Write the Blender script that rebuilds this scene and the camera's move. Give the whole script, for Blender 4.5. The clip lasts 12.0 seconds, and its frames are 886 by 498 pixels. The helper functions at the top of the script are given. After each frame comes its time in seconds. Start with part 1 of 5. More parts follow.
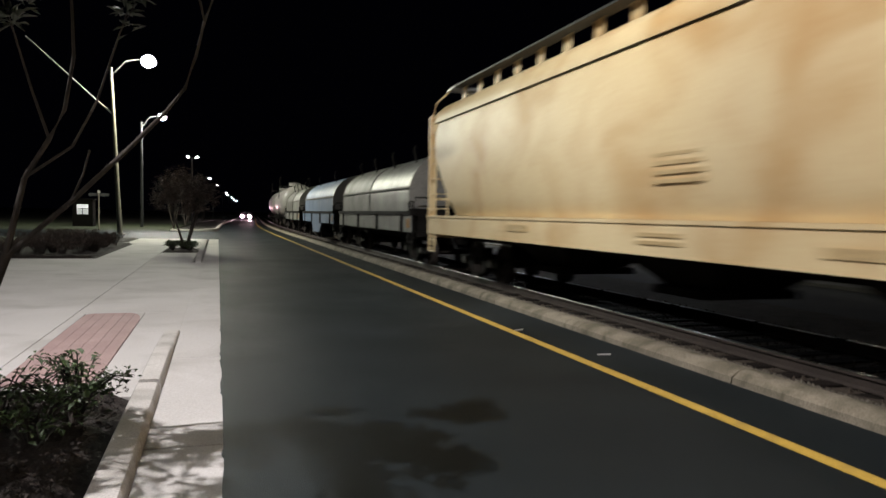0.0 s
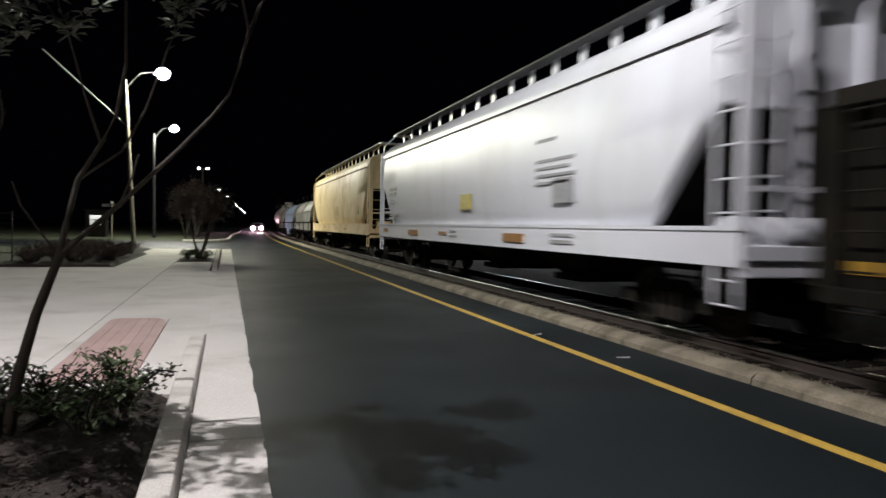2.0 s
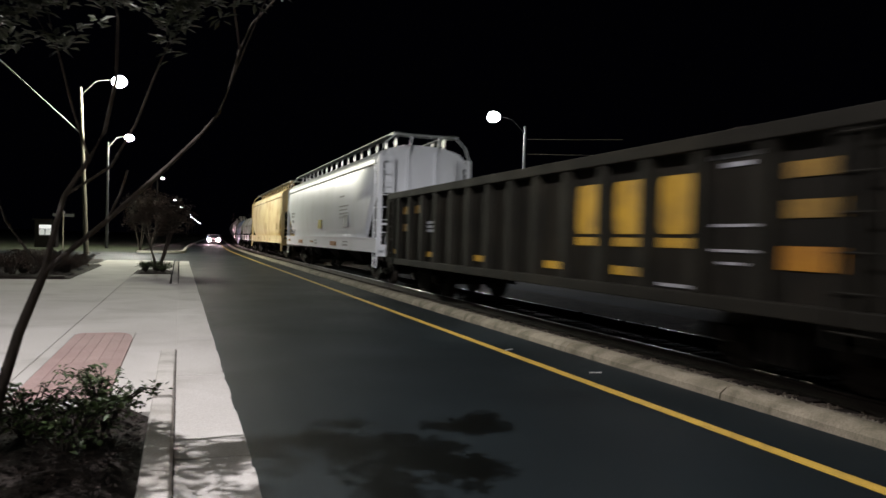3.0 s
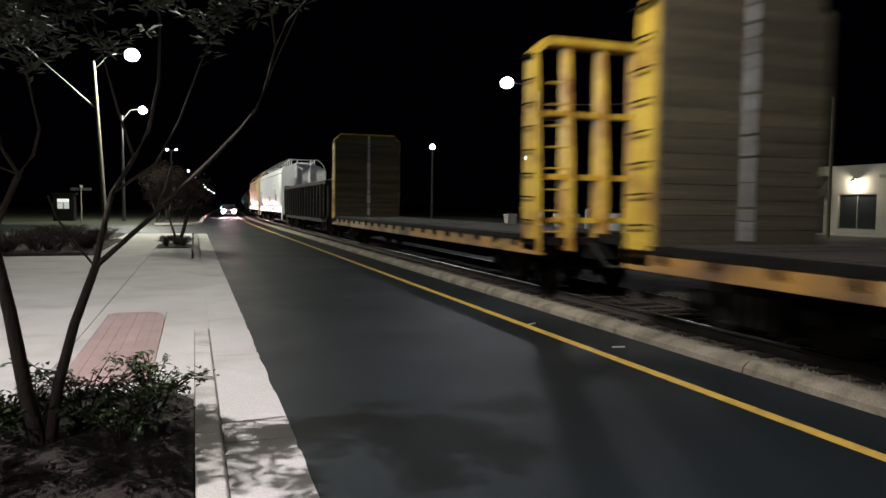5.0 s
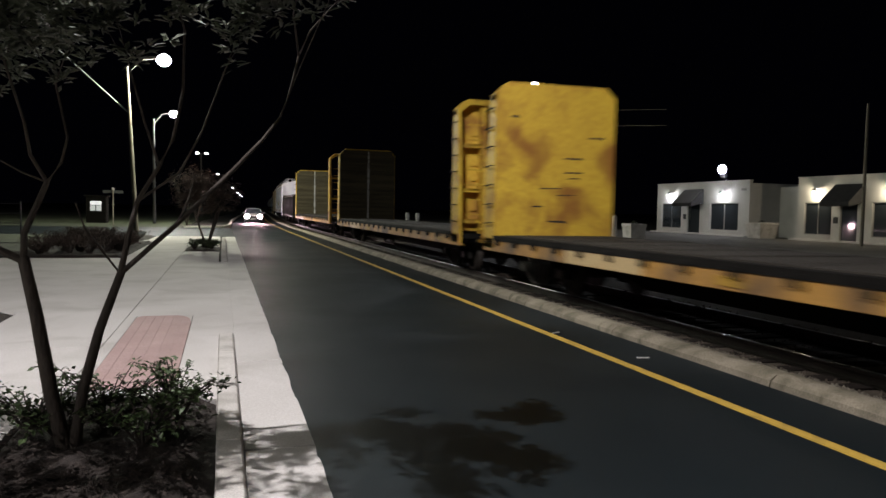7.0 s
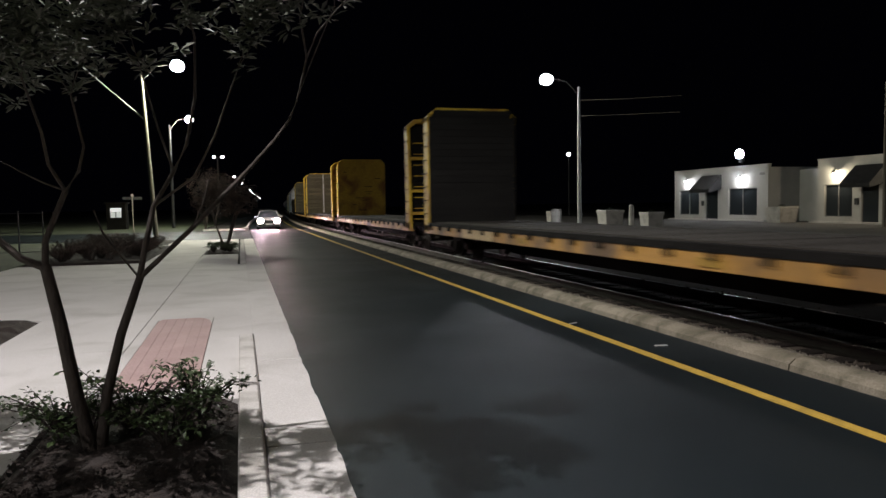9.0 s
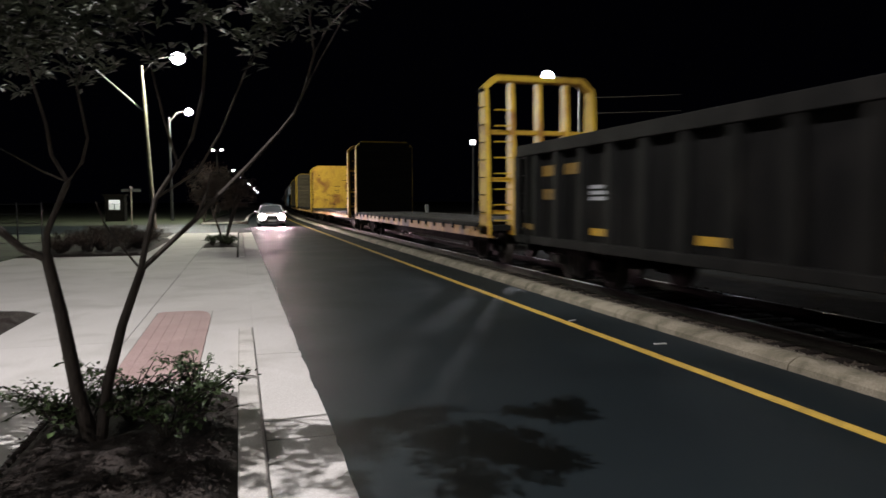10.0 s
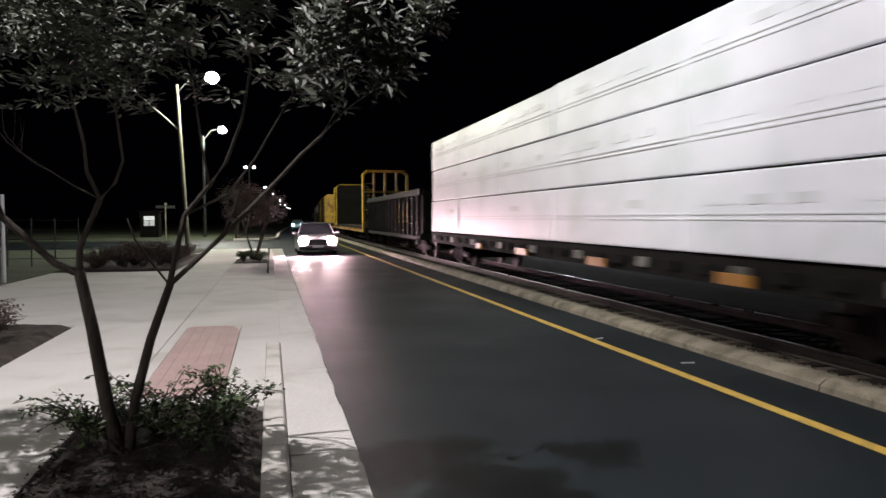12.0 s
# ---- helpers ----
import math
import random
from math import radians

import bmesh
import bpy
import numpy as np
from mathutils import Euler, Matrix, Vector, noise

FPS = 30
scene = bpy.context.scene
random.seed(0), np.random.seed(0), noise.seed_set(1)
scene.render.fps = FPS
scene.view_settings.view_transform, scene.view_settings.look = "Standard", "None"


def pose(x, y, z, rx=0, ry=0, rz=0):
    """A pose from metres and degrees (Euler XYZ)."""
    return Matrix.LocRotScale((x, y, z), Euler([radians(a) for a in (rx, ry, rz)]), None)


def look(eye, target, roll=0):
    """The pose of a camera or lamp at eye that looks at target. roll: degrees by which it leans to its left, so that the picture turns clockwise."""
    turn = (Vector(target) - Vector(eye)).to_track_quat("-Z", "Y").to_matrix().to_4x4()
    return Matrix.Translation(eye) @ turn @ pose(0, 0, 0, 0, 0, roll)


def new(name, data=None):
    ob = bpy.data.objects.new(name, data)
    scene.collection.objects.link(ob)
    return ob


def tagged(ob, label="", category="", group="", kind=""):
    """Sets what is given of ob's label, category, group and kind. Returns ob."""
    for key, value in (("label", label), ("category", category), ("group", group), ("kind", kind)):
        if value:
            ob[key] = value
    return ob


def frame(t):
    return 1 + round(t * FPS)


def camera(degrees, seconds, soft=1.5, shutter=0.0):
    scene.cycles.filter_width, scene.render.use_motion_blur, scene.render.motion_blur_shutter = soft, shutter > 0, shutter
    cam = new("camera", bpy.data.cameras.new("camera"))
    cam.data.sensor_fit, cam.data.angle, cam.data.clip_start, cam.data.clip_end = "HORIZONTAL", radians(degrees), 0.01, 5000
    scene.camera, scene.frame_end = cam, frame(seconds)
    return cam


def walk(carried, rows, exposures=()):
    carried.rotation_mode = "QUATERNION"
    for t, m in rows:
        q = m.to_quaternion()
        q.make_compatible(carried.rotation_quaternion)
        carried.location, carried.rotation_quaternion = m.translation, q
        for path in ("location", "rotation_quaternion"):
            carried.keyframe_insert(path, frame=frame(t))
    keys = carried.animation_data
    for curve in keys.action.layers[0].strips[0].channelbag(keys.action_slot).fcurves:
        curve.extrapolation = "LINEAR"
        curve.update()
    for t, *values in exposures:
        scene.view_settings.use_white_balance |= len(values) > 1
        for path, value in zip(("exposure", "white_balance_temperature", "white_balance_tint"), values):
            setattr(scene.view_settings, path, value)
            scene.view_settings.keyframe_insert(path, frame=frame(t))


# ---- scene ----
cam = camera(62.6, 12.0, 1.5, 0.7)
PATH = [
    (0, (-0.053, 0.125, 1.514), (0.538, 2.034, 1.422), 1.1),
    (0.5, (-0.091, 0.111, 1.536), (0.507, 2.019, 1.491), 2.1),
    (1, (-0.233, 0.136, 1.527), (0.414, 2.029, 1.51), 1.4),
    (1.5, (-0.265, 0.082, 1.515), (0.402, 1.967, 1.494), 0.5),
    (2, (-0.265, -0.008, 1.443), (0.305, 1.908, 1.382), 1.1),
    (2.5, (-0.292, 0.002, 1.515), (0.251, 1.926, 1.454), 1.5),
    (3, (-0.492, -0.019, 1.48), (0.188, 1.861, 1.457), 1.6),
    (3.5, (-0.677, -0.068, 1.589), (-0.001, 1.811, 1.479), 1.6),
    (5.5, (-0.677, -0.117, 1.657), (-0.039, 1.775, 1.535), 0.4),
    (6, (-0.657, -0.103, 1.678), (-0.036, 1.792, 1.533), 0.6),
    (6.5, (-0.659, -0.094, 1.669), (-0.051, 1.809, 1.577), 1.1),
    (7, (-0.641, -0.106, 1.68), (-0.062, 1.805, 1.573), 1.1),
    (9, (-0.615, -0.167, 1.676), (-0.083, 1.758, 1.556), -0.9),
    (9.5, (-0.613, -0.164, 1.684), (-0.042, 1.75, 1.581), -1.3),
    (10, (-0.64, -0.158, 1.674), (-0.104, 1.764, 1.543), -0.2),
    (10.5, (-0.652, -0.177, 1.658), (-0.209, 1.769, 1.531), -0.1),
    (11, (-0.61, -0.173, 1.674), (-0.188, 1.779, 1.578), 0.3),
    (11.5, (-0.608, -0.189, 1.664), (-0.186, 1.765, 1.581), -0.2),
    (12, (-0.603, -0.196, 1.676), (-0.144, 1.749, 1.591), -0.1),
]
walk(cam, [(t, look(eye, target, roll)) for t, eye, target, roll in PATH])

# ---- world and light ----
world = bpy.data.worlds.new("night_sky")
scene.world = world
world.use_nodes = True
world.node_tree.nodes["Background"].inputs[0].default_value = (0.010, 0.010, 0.022, 1)
world.node_tree.nodes["Background"].inputs[1].default_value = 0.035
scene.view_settings.exposure = 0.0


def lamp(name, place, watts, colour=(1, 1, 1), radius=0.15):
    data = bpy.data.lights.new(name, "POINT")
    data.energy, data.color, data.shadow_soft_size = watts, colour, radius
    ob = new(name, data)
    ob.location = place
    return ob


COOL = (0.95, 0.96, 1.0)
WARM = (1.0, 0.86, 0.62)
lamp("street_light_far", (-4.1, 48.0, 10.0), 9000, (0.98, 1.0, 0.80), 0.25)
lamp("street_light_farther", (-4.9, 70.0, 9.3), 6000, (1.0, 0.97, 0.86), 0.25)
# the near luminaire is cut-off: its light ends at a steep cone; the unseen fill shares it
# unseen spot added behind the camera as fill, not a known lamp
data = bpy.data.lights.new("fill_light_behind", "SPOT")
data.energy, data.color, data.shadow_soft_size, data.spot_size, data.spot_blend = 1800, (1.0, 0.95, 0.93), 0.15, radians(146), 0.27
new("fill_light_behind", data).matrix_world = look((-12.0, -6.0, 8.3), (-11.98, -5.98, 0.0))
data = bpy.data.lights.new("street_light_across", "SPOT")
data.energy, data.color, data.shadow_soft_size, data.spot_size, data.spot_blend = 3000, (0.90, 0.94, 1.0), 0.2, radians(112), 0.35
new("street_light_across", data).matrix_world = look((18.7, 44.0, 9.2), (10.0, 25.0, 0.0))
data = bpy.data.lights.new("street_light_near", "SPOT")
data.energy, data.color, data.shadow_soft_size, data.spot_size, data.spot_blend = 5200, (1.0, 0.96, 0.975), 0.06, radians(154), 0.2
new("street_light_near", data).matrix_world = look((-2.8, 3.8, 10.0), (-2.78, 3.82, 0.0))

# extra spot added at the near lamp's head to brighten the passing cars' ends
data = bpy.data.lights.new("car_end_fill", "SPOT")
data.energy, data.color, data.shadow_soft_size, data.spot_size, data.spot_blend = 3200, (0.97, 1.0, 0.95), 0.06, radians(66), 0.8
new("car_end_fill", data).matrix_world = look((-2.8, 3.8, 10.0), (6.0, 15.0, 3.2))

# ---- materials ----
def mat(name, colour, colour2=None, rough=0.7, metal=0.0, scale=3.0, fine=40.0, bump=0.15, stretch=(1, 1, 1),
        mix=0.6, spread=0.25, stain=None, stain_scale=1.2, stain_amount=0.5, island=0.0, coat=0.0, spec=0.5, stain_at=(0.5, 0.75), ior=1.5):
    m = bpy.data.materials.new(name)
    m.use_nodes = True
    nt = m.node_tree
    n, l = nt.nodes, nt.links
    b = n["Principled BSDF"]
    co = n.new("ShaderNodeTexCoord")
    mp = n.new("ShaderNodeMapping")
    mp.inputs["Scale"].default_value = stretch
    l.new(co.outputs["Object"], mp.inputs["Vector"])
    big = n.new("ShaderNodeTexNoise")
    big.inputs["Scale"].default_value = scale
    big.inputs["Detail"].default_value = 5
    small = n.new("ShaderNodeTexNoise")
    small.inputs["Scale"].default_value = fine
    small.inputs["Detail"].default_value = 4
    for k in (big, small):
        l.new(mp.outputs[0], k.inputs["Vector"])
    colour2 = colour2 or tuple(c * 0.7 for c in colour)
    ramp = n.new("ShaderNodeValToRGB")
    ramp.color_ramp.elements[0].position = 0.5 - spread
    ramp.color_ramp.elements[1].position = 0.5 + spread
    ramp.color_ramp.elements[0].color = (*colour, 1)
    ramp.color_ramp.elements[1].color = (*colour2, 1)
    l.new(big.outputs["Fac"], ramp.inputs[0])
    grain = n.new("ShaderNodeMix")
    grain.data_type, grain.blend_type = "RGBA", "OVERLAY"
    grain.inputs["Factor"].default_value = mix
    l.new(ramp.outputs[0], grain.inputs[6])
    l.new(small.outputs["Fac"], grain.inputs[7])
    out = grain.outputs[2]
    if stain:
        s = n.new("ShaderNodeTexNoise")
        s.inputs["Scale"].default_value = stain_scale
        s.inputs["Detail"].default_value = 6
        s.inputs["Distortion"].default_value = 0.6
        l.new(mp.outputs[0], s.inputs["Vector"])
        r2 = n.new("ShaderNodeValToRGB")
        r2.color_ramp.elements[0].position, r2.color_ramp.elements[1].position = stain_at
        r2.color_ramp.elements[0].color = (0, 0, 0, 1)
        r2.color_ramp.elements[1].color = (stain_amount,) * 3 + (1,)
        l.new(s.outputs["Fac"], r2.inputs[0])
        k = n.new("ShaderNodeMix")
        k.data_type = "RGBA"
        l.new(r2.outputs[0], k.inputs["Factor"])
        l.new(out, k.inputs[6])
        k.inputs[7].default_value = (*stain, 1)
        out = k.outputs[2]
    if island:
        info = n.new("ShaderNodeObjectInfo")
        geo = n.new("ShaderNodeNewGeometry")
        add = n.new("ShaderNodeMath")
        l.new(info.outputs["Random"], add.inputs[0])
        l.new(geo.outputs["Random Per Island"], add.inputs[1])
        mr = n.new("ShaderNodeMapRange")
        mr.inputs[2].default_value = 2
        mr.inputs[3].default_value, mr.inputs[4].default_value = 1 - island, 1 + island
        l.new(add.outputs[0], mr.inputs[0])
        hsv = n.new("ShaderNodeHueSaturation")
        l.new(mr.outputs[0], hsv.inputs["Value"])
        l.new(out, hsv.inputs["Color"])
        out = hsv.outputs[0]
    l.new(out, b.inputs["Base Color"])
    rr = n.new("ShaderNodeMapRange")
    rr.inputs[3].default_value, rr.inputs[4].default_value = max(rough - 0.12, 0.02), min(rough + 0.12, 1)
    l.new(big.outputs["Fac"], rr.inputs[0])
    l.new(rr.outputs[0], b.inputs["Roughness"])
    b.inputs["Metallic"].default_value = metal
    b.inputs["Coat Weight"].default_value = coat
    b.inputs["Specular IOR Level"].default_value = spec
    b.inputs["IOR"].default_value = ior
    if bump:
        bp = n.new("ShaderNodeBump")
        bp.inputs["Strength"].default_value = bump
        bp.inputs["Distance"].default_value = 0.02
        l.new(small.outputs["Fac"], bp.inputs["Height"])
        l.new(bp.outputs[0], b.inputs["Normal"])
    return m


def glow(name, colour, strength):
    m = bpy.data.materials.new(name)
    m.use_nodes = True
    b = m.node_tree.nodes["Principled BSDF"]
    b.inputs["Base Color"].default_value = (0.8, 0.8, 0.8, 1)
    b.inputs["Emission Color"].default_value = (*colour, 1)
    b.inputs["Emission Strength"].default_value = strength
    return m


def glass(name, tint=(0.03, 0.035, 0.04), rough=0.05):
    m = bpy.data.materials.new(name)
    m.use_nodes = True
    b = m.node_tree.nodes["Principled BSDF"]
    b.inputs["Base Color"].default_value = (*tint, 1)
    b.inputs["Roughness"].default_value = rough
    b.inputs["Specular IOR Level"].default_value = 0.8
    return m


M_ASPHALT = mat("asphalt", (0.0112, 0.0160, 0.0185), (0.0075, 0.0108, 0.0128), 0.54, scale=0.5, fine=140, bump=0.35, mix=0.55, stain=(0.020, 0.026, 0.029), stain_scale=0.3, stain_amount=0.8, spec=0.5, ior=1.17, stain_at=(0.48, 0.66))
M_CONCRETE = mat("concrete", (0.58, 0.55, 0.53), (0.50, 0.475, 0.45), 0.85, scale=0.6, fine=60, bump=0.12, mix=0.35, stain=(0.30, 0.28, 0.25), stain_scale=0.9, stain_amount=0.5, island=0.05)
M_KERB = mat("kerb_concrete", (0.56, 0.53, 0.50), (0.46, 0.435, 0.405), 0.85, scale=1.6, fine=70, bump=0.2, mix=0.5, stain=(0.20, 0.18, 0.15), stain_scale=2.2, stain_amount=0.6, island=0.07)
M_KERB_OLD = mat("weathered_kerb", (0.29, 0.25, 0.185), (0.17, 0.145, 0.105), 0.9, scale=1.8, fine=60, bump=0.5, mix=0.6, stain=(0.060, 0.054, 0.028), stain_scale=3.0, stain_amount=0.7, stain_at=(0.44, 0.66), island=0.07)
M_BRICK = mat("tactile_red", (0.40, 0.272, 0.26), (0.34, 0.228, 0.215), 0.8, scale=2, fine=50, bump=0.2, mix=0.4, stain=(0.40, 0.27, 0.24), stain_scale=1.5, stain_amount=0.35, island=0.08)
M_YELLOW_LINE = mat("road_paint", (0.60, 0.39, 0.065), (0.47, 0.30, 0.05), 0.6, scale=2.5, fine=90, bump=0.15, mix=0.5, stain=(0.12, 0.09, 0.04), stain_scale=6, stain_amount=0.5)
M_MULCH = mat("mulch", (0.036, 0.025, 0.020), (0.015, 0.011, 0.009), 0.95, scale=8, fine=60, bump=0.9, mix=0.8, island=0.5)
M_GRASS = mat("dark_grass", (0.040, 0.055, 0.018), (0.020, 0.026, 0.010), 0.95, scale=0.7, fine=30, bump=0.6, mix=0.7)
M_DIRT = mat("dirt", (0.030, 0.026, 0.020), (0.016, 0.014, 0.011), 0.95, scale=0.4, fine=20, bump=0.6, mix=0.6)
M_BALLAST = mat("ballast_bed", (0.074, 0.059, 0.045), (0.042, 0.034, 0.027), 0.95, spec=0.15, scale=4, fine=30, bump=1.0, mix=0.7)
M_GRAVEL = mat("kerb_gravel", (0.17, 0.148, 0.112), (0.09, 0.077, 0.058), 0.9, scale=5, fine=60, bump=0.4, mix=0.5, island=0.5)
M_STONE = mat("ballast_stone", (0.075, 0.060, 0.046), (0.040, 0.032, 0.025), 0.95, spec=0.15, scale=5, fine=60, bump=0.4, mix=0.5, island=0.45)
M_TIE = mat("tie_wood", (0.016, 0.012, 0.010), (0.009, 0.007, 0.006), 0.95, spec=0.1, scale=3, fine=40, bump=0.6, stretch=(0.3, 2, 2), mix=0.6, island=0.3)
M_RAIL = mat("rail_side", (0.040, 0.028, 0.022), (0.025, 0.018, 0.014), 0.8, 0.0, scale=3, fine=50)
M_RAILHEAD = mat("rail_head", (0.17, 0.165, 0.16), (0.10, 0.095, 0.09), 0.30, 1.0, scale=2, fine=60, bump=0.03, mix=0.2)
M_PALE_LOT = mat("pale_pavement", (0.15, 0.14, 0.125), (0.10, 0.093, 0.082), 0.9, scale=0.3, fine=25, bump=0.2, mix=0.4)
M_STEEL_POLE = mat("galvanised_pole", (0.50, 0.51, 0.52), (0.40, 0.41, 0.42), 0.5, 0.6, scale=2, fine=40, bump=0.05, mix=0.3)
M_WOOD_POLE = mat("wood_pole", (0.26, 0.23, 0.19), (0.16, 0.14, 0.11), 0.9, scale=2, fine=40, bump=0.4, stretch=(4, 4, 0.5), mix=0.6)
M_DARK_METAL = mat("dark_metal", (0.030, 0.030, 0.032), (0.018, 0.018, 0.018), 0.6, 0.2, scale=3, fine=40, bump=0.15)
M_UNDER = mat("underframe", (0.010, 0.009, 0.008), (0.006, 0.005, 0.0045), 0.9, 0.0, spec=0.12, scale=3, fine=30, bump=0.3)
M_WHEEL = mat("wheel_steel", (0.045, 0.036, 0.030), (0.028, 0.022, 0.019), 0.6, 0.3, scale=4, fine=40)
M_TAN = mat("tan_paint", (0.74, 0.60, 0.36), (0.66, 0.50, 0.26), 0.5, scale=0.5, fine=18, bump=0.05, mix=0.25, spread=0.3, stain=(0.46, 0.25, 0.08), stain_scale=0.75, stain_amount=0.72, stain_at=(0.46, 0.66), stretch=(1, 0.8, 1))
M_WHITE = mat("white_paint", (0.75, 0.76, 0.83), (0.67, 0.68, 0.72), 0.38, scale=0.6, fine=14, bump=0.03, mix=0.15, stain=(0.52, 0.51, 0.50), stain_scale=0.8, stain_amount=0.4, stretch=(1, 1, 0.4))
M_OLIVE_CAR = mat("olive_gondola_paint", (0.0118, 0.0100, 0.0072), (0.0060, 0.0052, 0.0040), 0.75, spec=0.15, scale=1.2, fine=30, bump=0.25, mix=0.5, stain=(0.026, 0.021, 0.014), stain_scale=1.0)
M_LETTER_DULL = mat("dull_lettering", (0.24, 0.135, 0.02), (0.13, 0.075, 0.015), 0.7, scale=3, fine=30, bump=0.1, mix=0.5, stain=(0.04, 0.03, 0.02), stain_scale=3, stain_amount=0.6)
M_BLACK_CAR = mat("black_gondola_paint", (0.0060, 0.0057, 0.0055), (0.0036, 0.0034, 0.0033), 0.8, spec=0.12, scale=1.2, fine=30, bump=0.25, mix=0.5, stain=(0.020, 0.018, 0.016), stain_scale=1.3, stain_amount=0.6, stretch=(1, 1, 0.5))
M_YELLOW = mat("yellow_car_paint", (0.60, 0.405, 0.045), (0.48, 0.295, 0.035), 0.6, spec=0.2, scale=0.9, fine=25, bump=0.1, mix=0.35, stain=(0.22, 0.09, 0.025), stain_scale=1.3, stain_amount=0.8, stain_at=(0.48, 0.68))
M_SILL = mat("orange_sill_paint", (0.46, 0.245, 0.055), (0.34, 0.17, 0.04), 0.6, scale=0.8, fine=25, bump=0.12, mix=0.45, stain=(0.075, 0.05, 0.035), stain_scale=1.0, stain_amount=0.85, stain_at=(0.47, 0.64))
M_SHEET = mat("rusty_yellow_sheet", (0.68, 0.435, 0.05), (0.56, 0.335, 0.04), 0.5, scale=1.1, fine=9, bump=0.25, mix=0.4, stain=(0.27, 0.105, 0.025), stain_scale=1.0, stain_amount=0.9, stain_at=(0.47, 0.66))
M_DECK = mat("deck_boards", (0.036, 0.029, 0.021), (0.020, 0.016, 0.012), 0.9, scale=1.5, fine=35, bump=0.4, stretch=(0.4, 3, 1), mix=0.6, island=0.25)
M_PLANK = mat("bulkhead_boards", (0.098, 0.080, 0.047), (0.046, 0.037, 0.022), 0.88, scale=1.4, fine=35, bump=0.4, stretch=(0.25, 1, 5), mix=0.8, island=0.42)
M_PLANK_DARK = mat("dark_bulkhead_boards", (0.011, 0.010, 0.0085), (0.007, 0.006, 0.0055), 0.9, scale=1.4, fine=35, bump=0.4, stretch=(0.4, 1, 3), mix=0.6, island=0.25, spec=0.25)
M_LETTER_F = mat("faded_lettering", (0.42, 0.29, 0.13), (0.50, 0.37, 0.19), 0.6, scale=4, fine=30, bump=0.05)
M_WRAP = mat("white_wrap", (0.80, 0.80, 0.85), (0.70, 0.71, 0.76), 0.45, scale=0.8, fine=6, bump=0.25, mix=0.12, stain=(0.52, 0.58, 0.54), stain_scale=0.8, stain_amount=0.55, island=0.03)
M_WRAP_PRINT = mat("wrap_print", (0.56, 0.57, 0.59), (0.66, 0.67, 0.68), 0.5, scale=2, fine=20, bump=0.05, mix=0.2)
M_SILVER = mat("silver_hood", (0.30, 0.30, 0.275), (0.15, 0.15, 0.14), 0.45, 0.25, scale=1.2, fine=25, bump=0.1, mix=0.4, stain=(0.16, 0.14, 0.12), stain_scale=1.4, stain_amount=0.6)
M_GREYHOOD = mat("grey_hood", (0.20, 0.19, 0.17), (0.12, 0.115, 0.105), 0.6, 0.1, scale=1.2, fine=25, bump=0.15, mix=0.5, stain=(0.07, 0.06, 0.05), stain_amount=0.6)
M_BLUE = mat("blue_hood", (0.13, 0.18, 0.28), (0.10, 0.135, 0.21), 0.5, scale=1.0, fine=25, bump=0.1, mix=0.4, stain=(0.10, 0.11, 0.13), stain_amount=0.5)
M_TANK = mat("tank_paint", (0.42, 0.40, 0.37), (0.30, 0.29, 0.27), 0.35, scale=0.8, fine=20, bump=0.05, mix=0.3, stain=(0.12, 0.10, 0.09), stain_amount=0.7)
M_LETTER_Y = mat("yellow_lettering", (0.44, 0.255, 0.025), (0.29, 0.165, 0.025), 0.6, scale=3, fine=30, bump=0.1, mix=0.4, stain=(0.10, 0.07, 0.03), stain_scale=3, stain_amount=0.5)
M_NOTICE = mat("notice_plate", (0.50, 0.42, 0.05), (0.40, 0.33, 0.05), 0.5, scale=4, fine=14, bump=0.05, mix=0.6)
M_LETTER_W = mat("white_lettering", (0.55, 0.55, 0.54), (0.40, 0.40, 0.39), 0.6, scale=3, fine=30, bump=0.1, mix=0.4, stain=(0.10, 0.09, 0.08), stain_scale=3, stain_amount=0.6)
M_LETTER_D = mat("dark_lettering", (0.25, 0.25, 0.27), (0.36, 0.36, 0.38), 0.6, scale=3, fine=30, bump=0.05)
M_ORANGE = mat("orange_reflector", (0.36, 0.165, 0.02), (0.26, 0.11, 0.02), 0.4, scale=3, fine=40, bump=0.05)
M_STUCCO = mat("stucco", (0.52, 0.51, 0.48), (0.43, 0.42, 0.40), 0.9, scale=0.8, fine=50, bump=0.3, mix=0.35, stain=(0.40, 0.39, 0.36), stain_scale=0.7, stain_amount=0.35)
M_AWNING = mat("awning_cloth", (0.030, 0.028, 0.030), (0.02, 0.02, 0.02), 0.9, scale=3, fine=60, bump=0.2)
M_FRAME = mat("window_frame_paint", (0.30, 0.29, 0.27), (0.22, 0.21, 0.20), 0.6, scale=3, fine=30, bump=0.1)
M_BARK = mat("bark", (0.062, 0.049, 0.040), (0.030, 0.024, 0.020), 0.9, scale=6, fine=45, bump=0.6, stretch=(1, 1, 0.35), mix=0.6)
M_LEAF = mat("leaf", (0.060, 0.069, 0.040), (0.030, 0.038, 0.019), 0.55, scale=3, fine=20, bump=0.1, mix=0.3, island=0.45)
M_SHRUB = mat("shrub_leaf", (0.060, 0.095, 0.030), (0.035, 0.055, 0.020), 0.5, scale=3, fine=20, bump=0.1, mix=0.3, island=0.5)
M_HEDGE = mat("hedge_leaf", (0.085, 0.052, 0.040), (0.050, 0.036, 0.026), 0.8, scale=3, fine=20, bump=0.1, island=0.5)
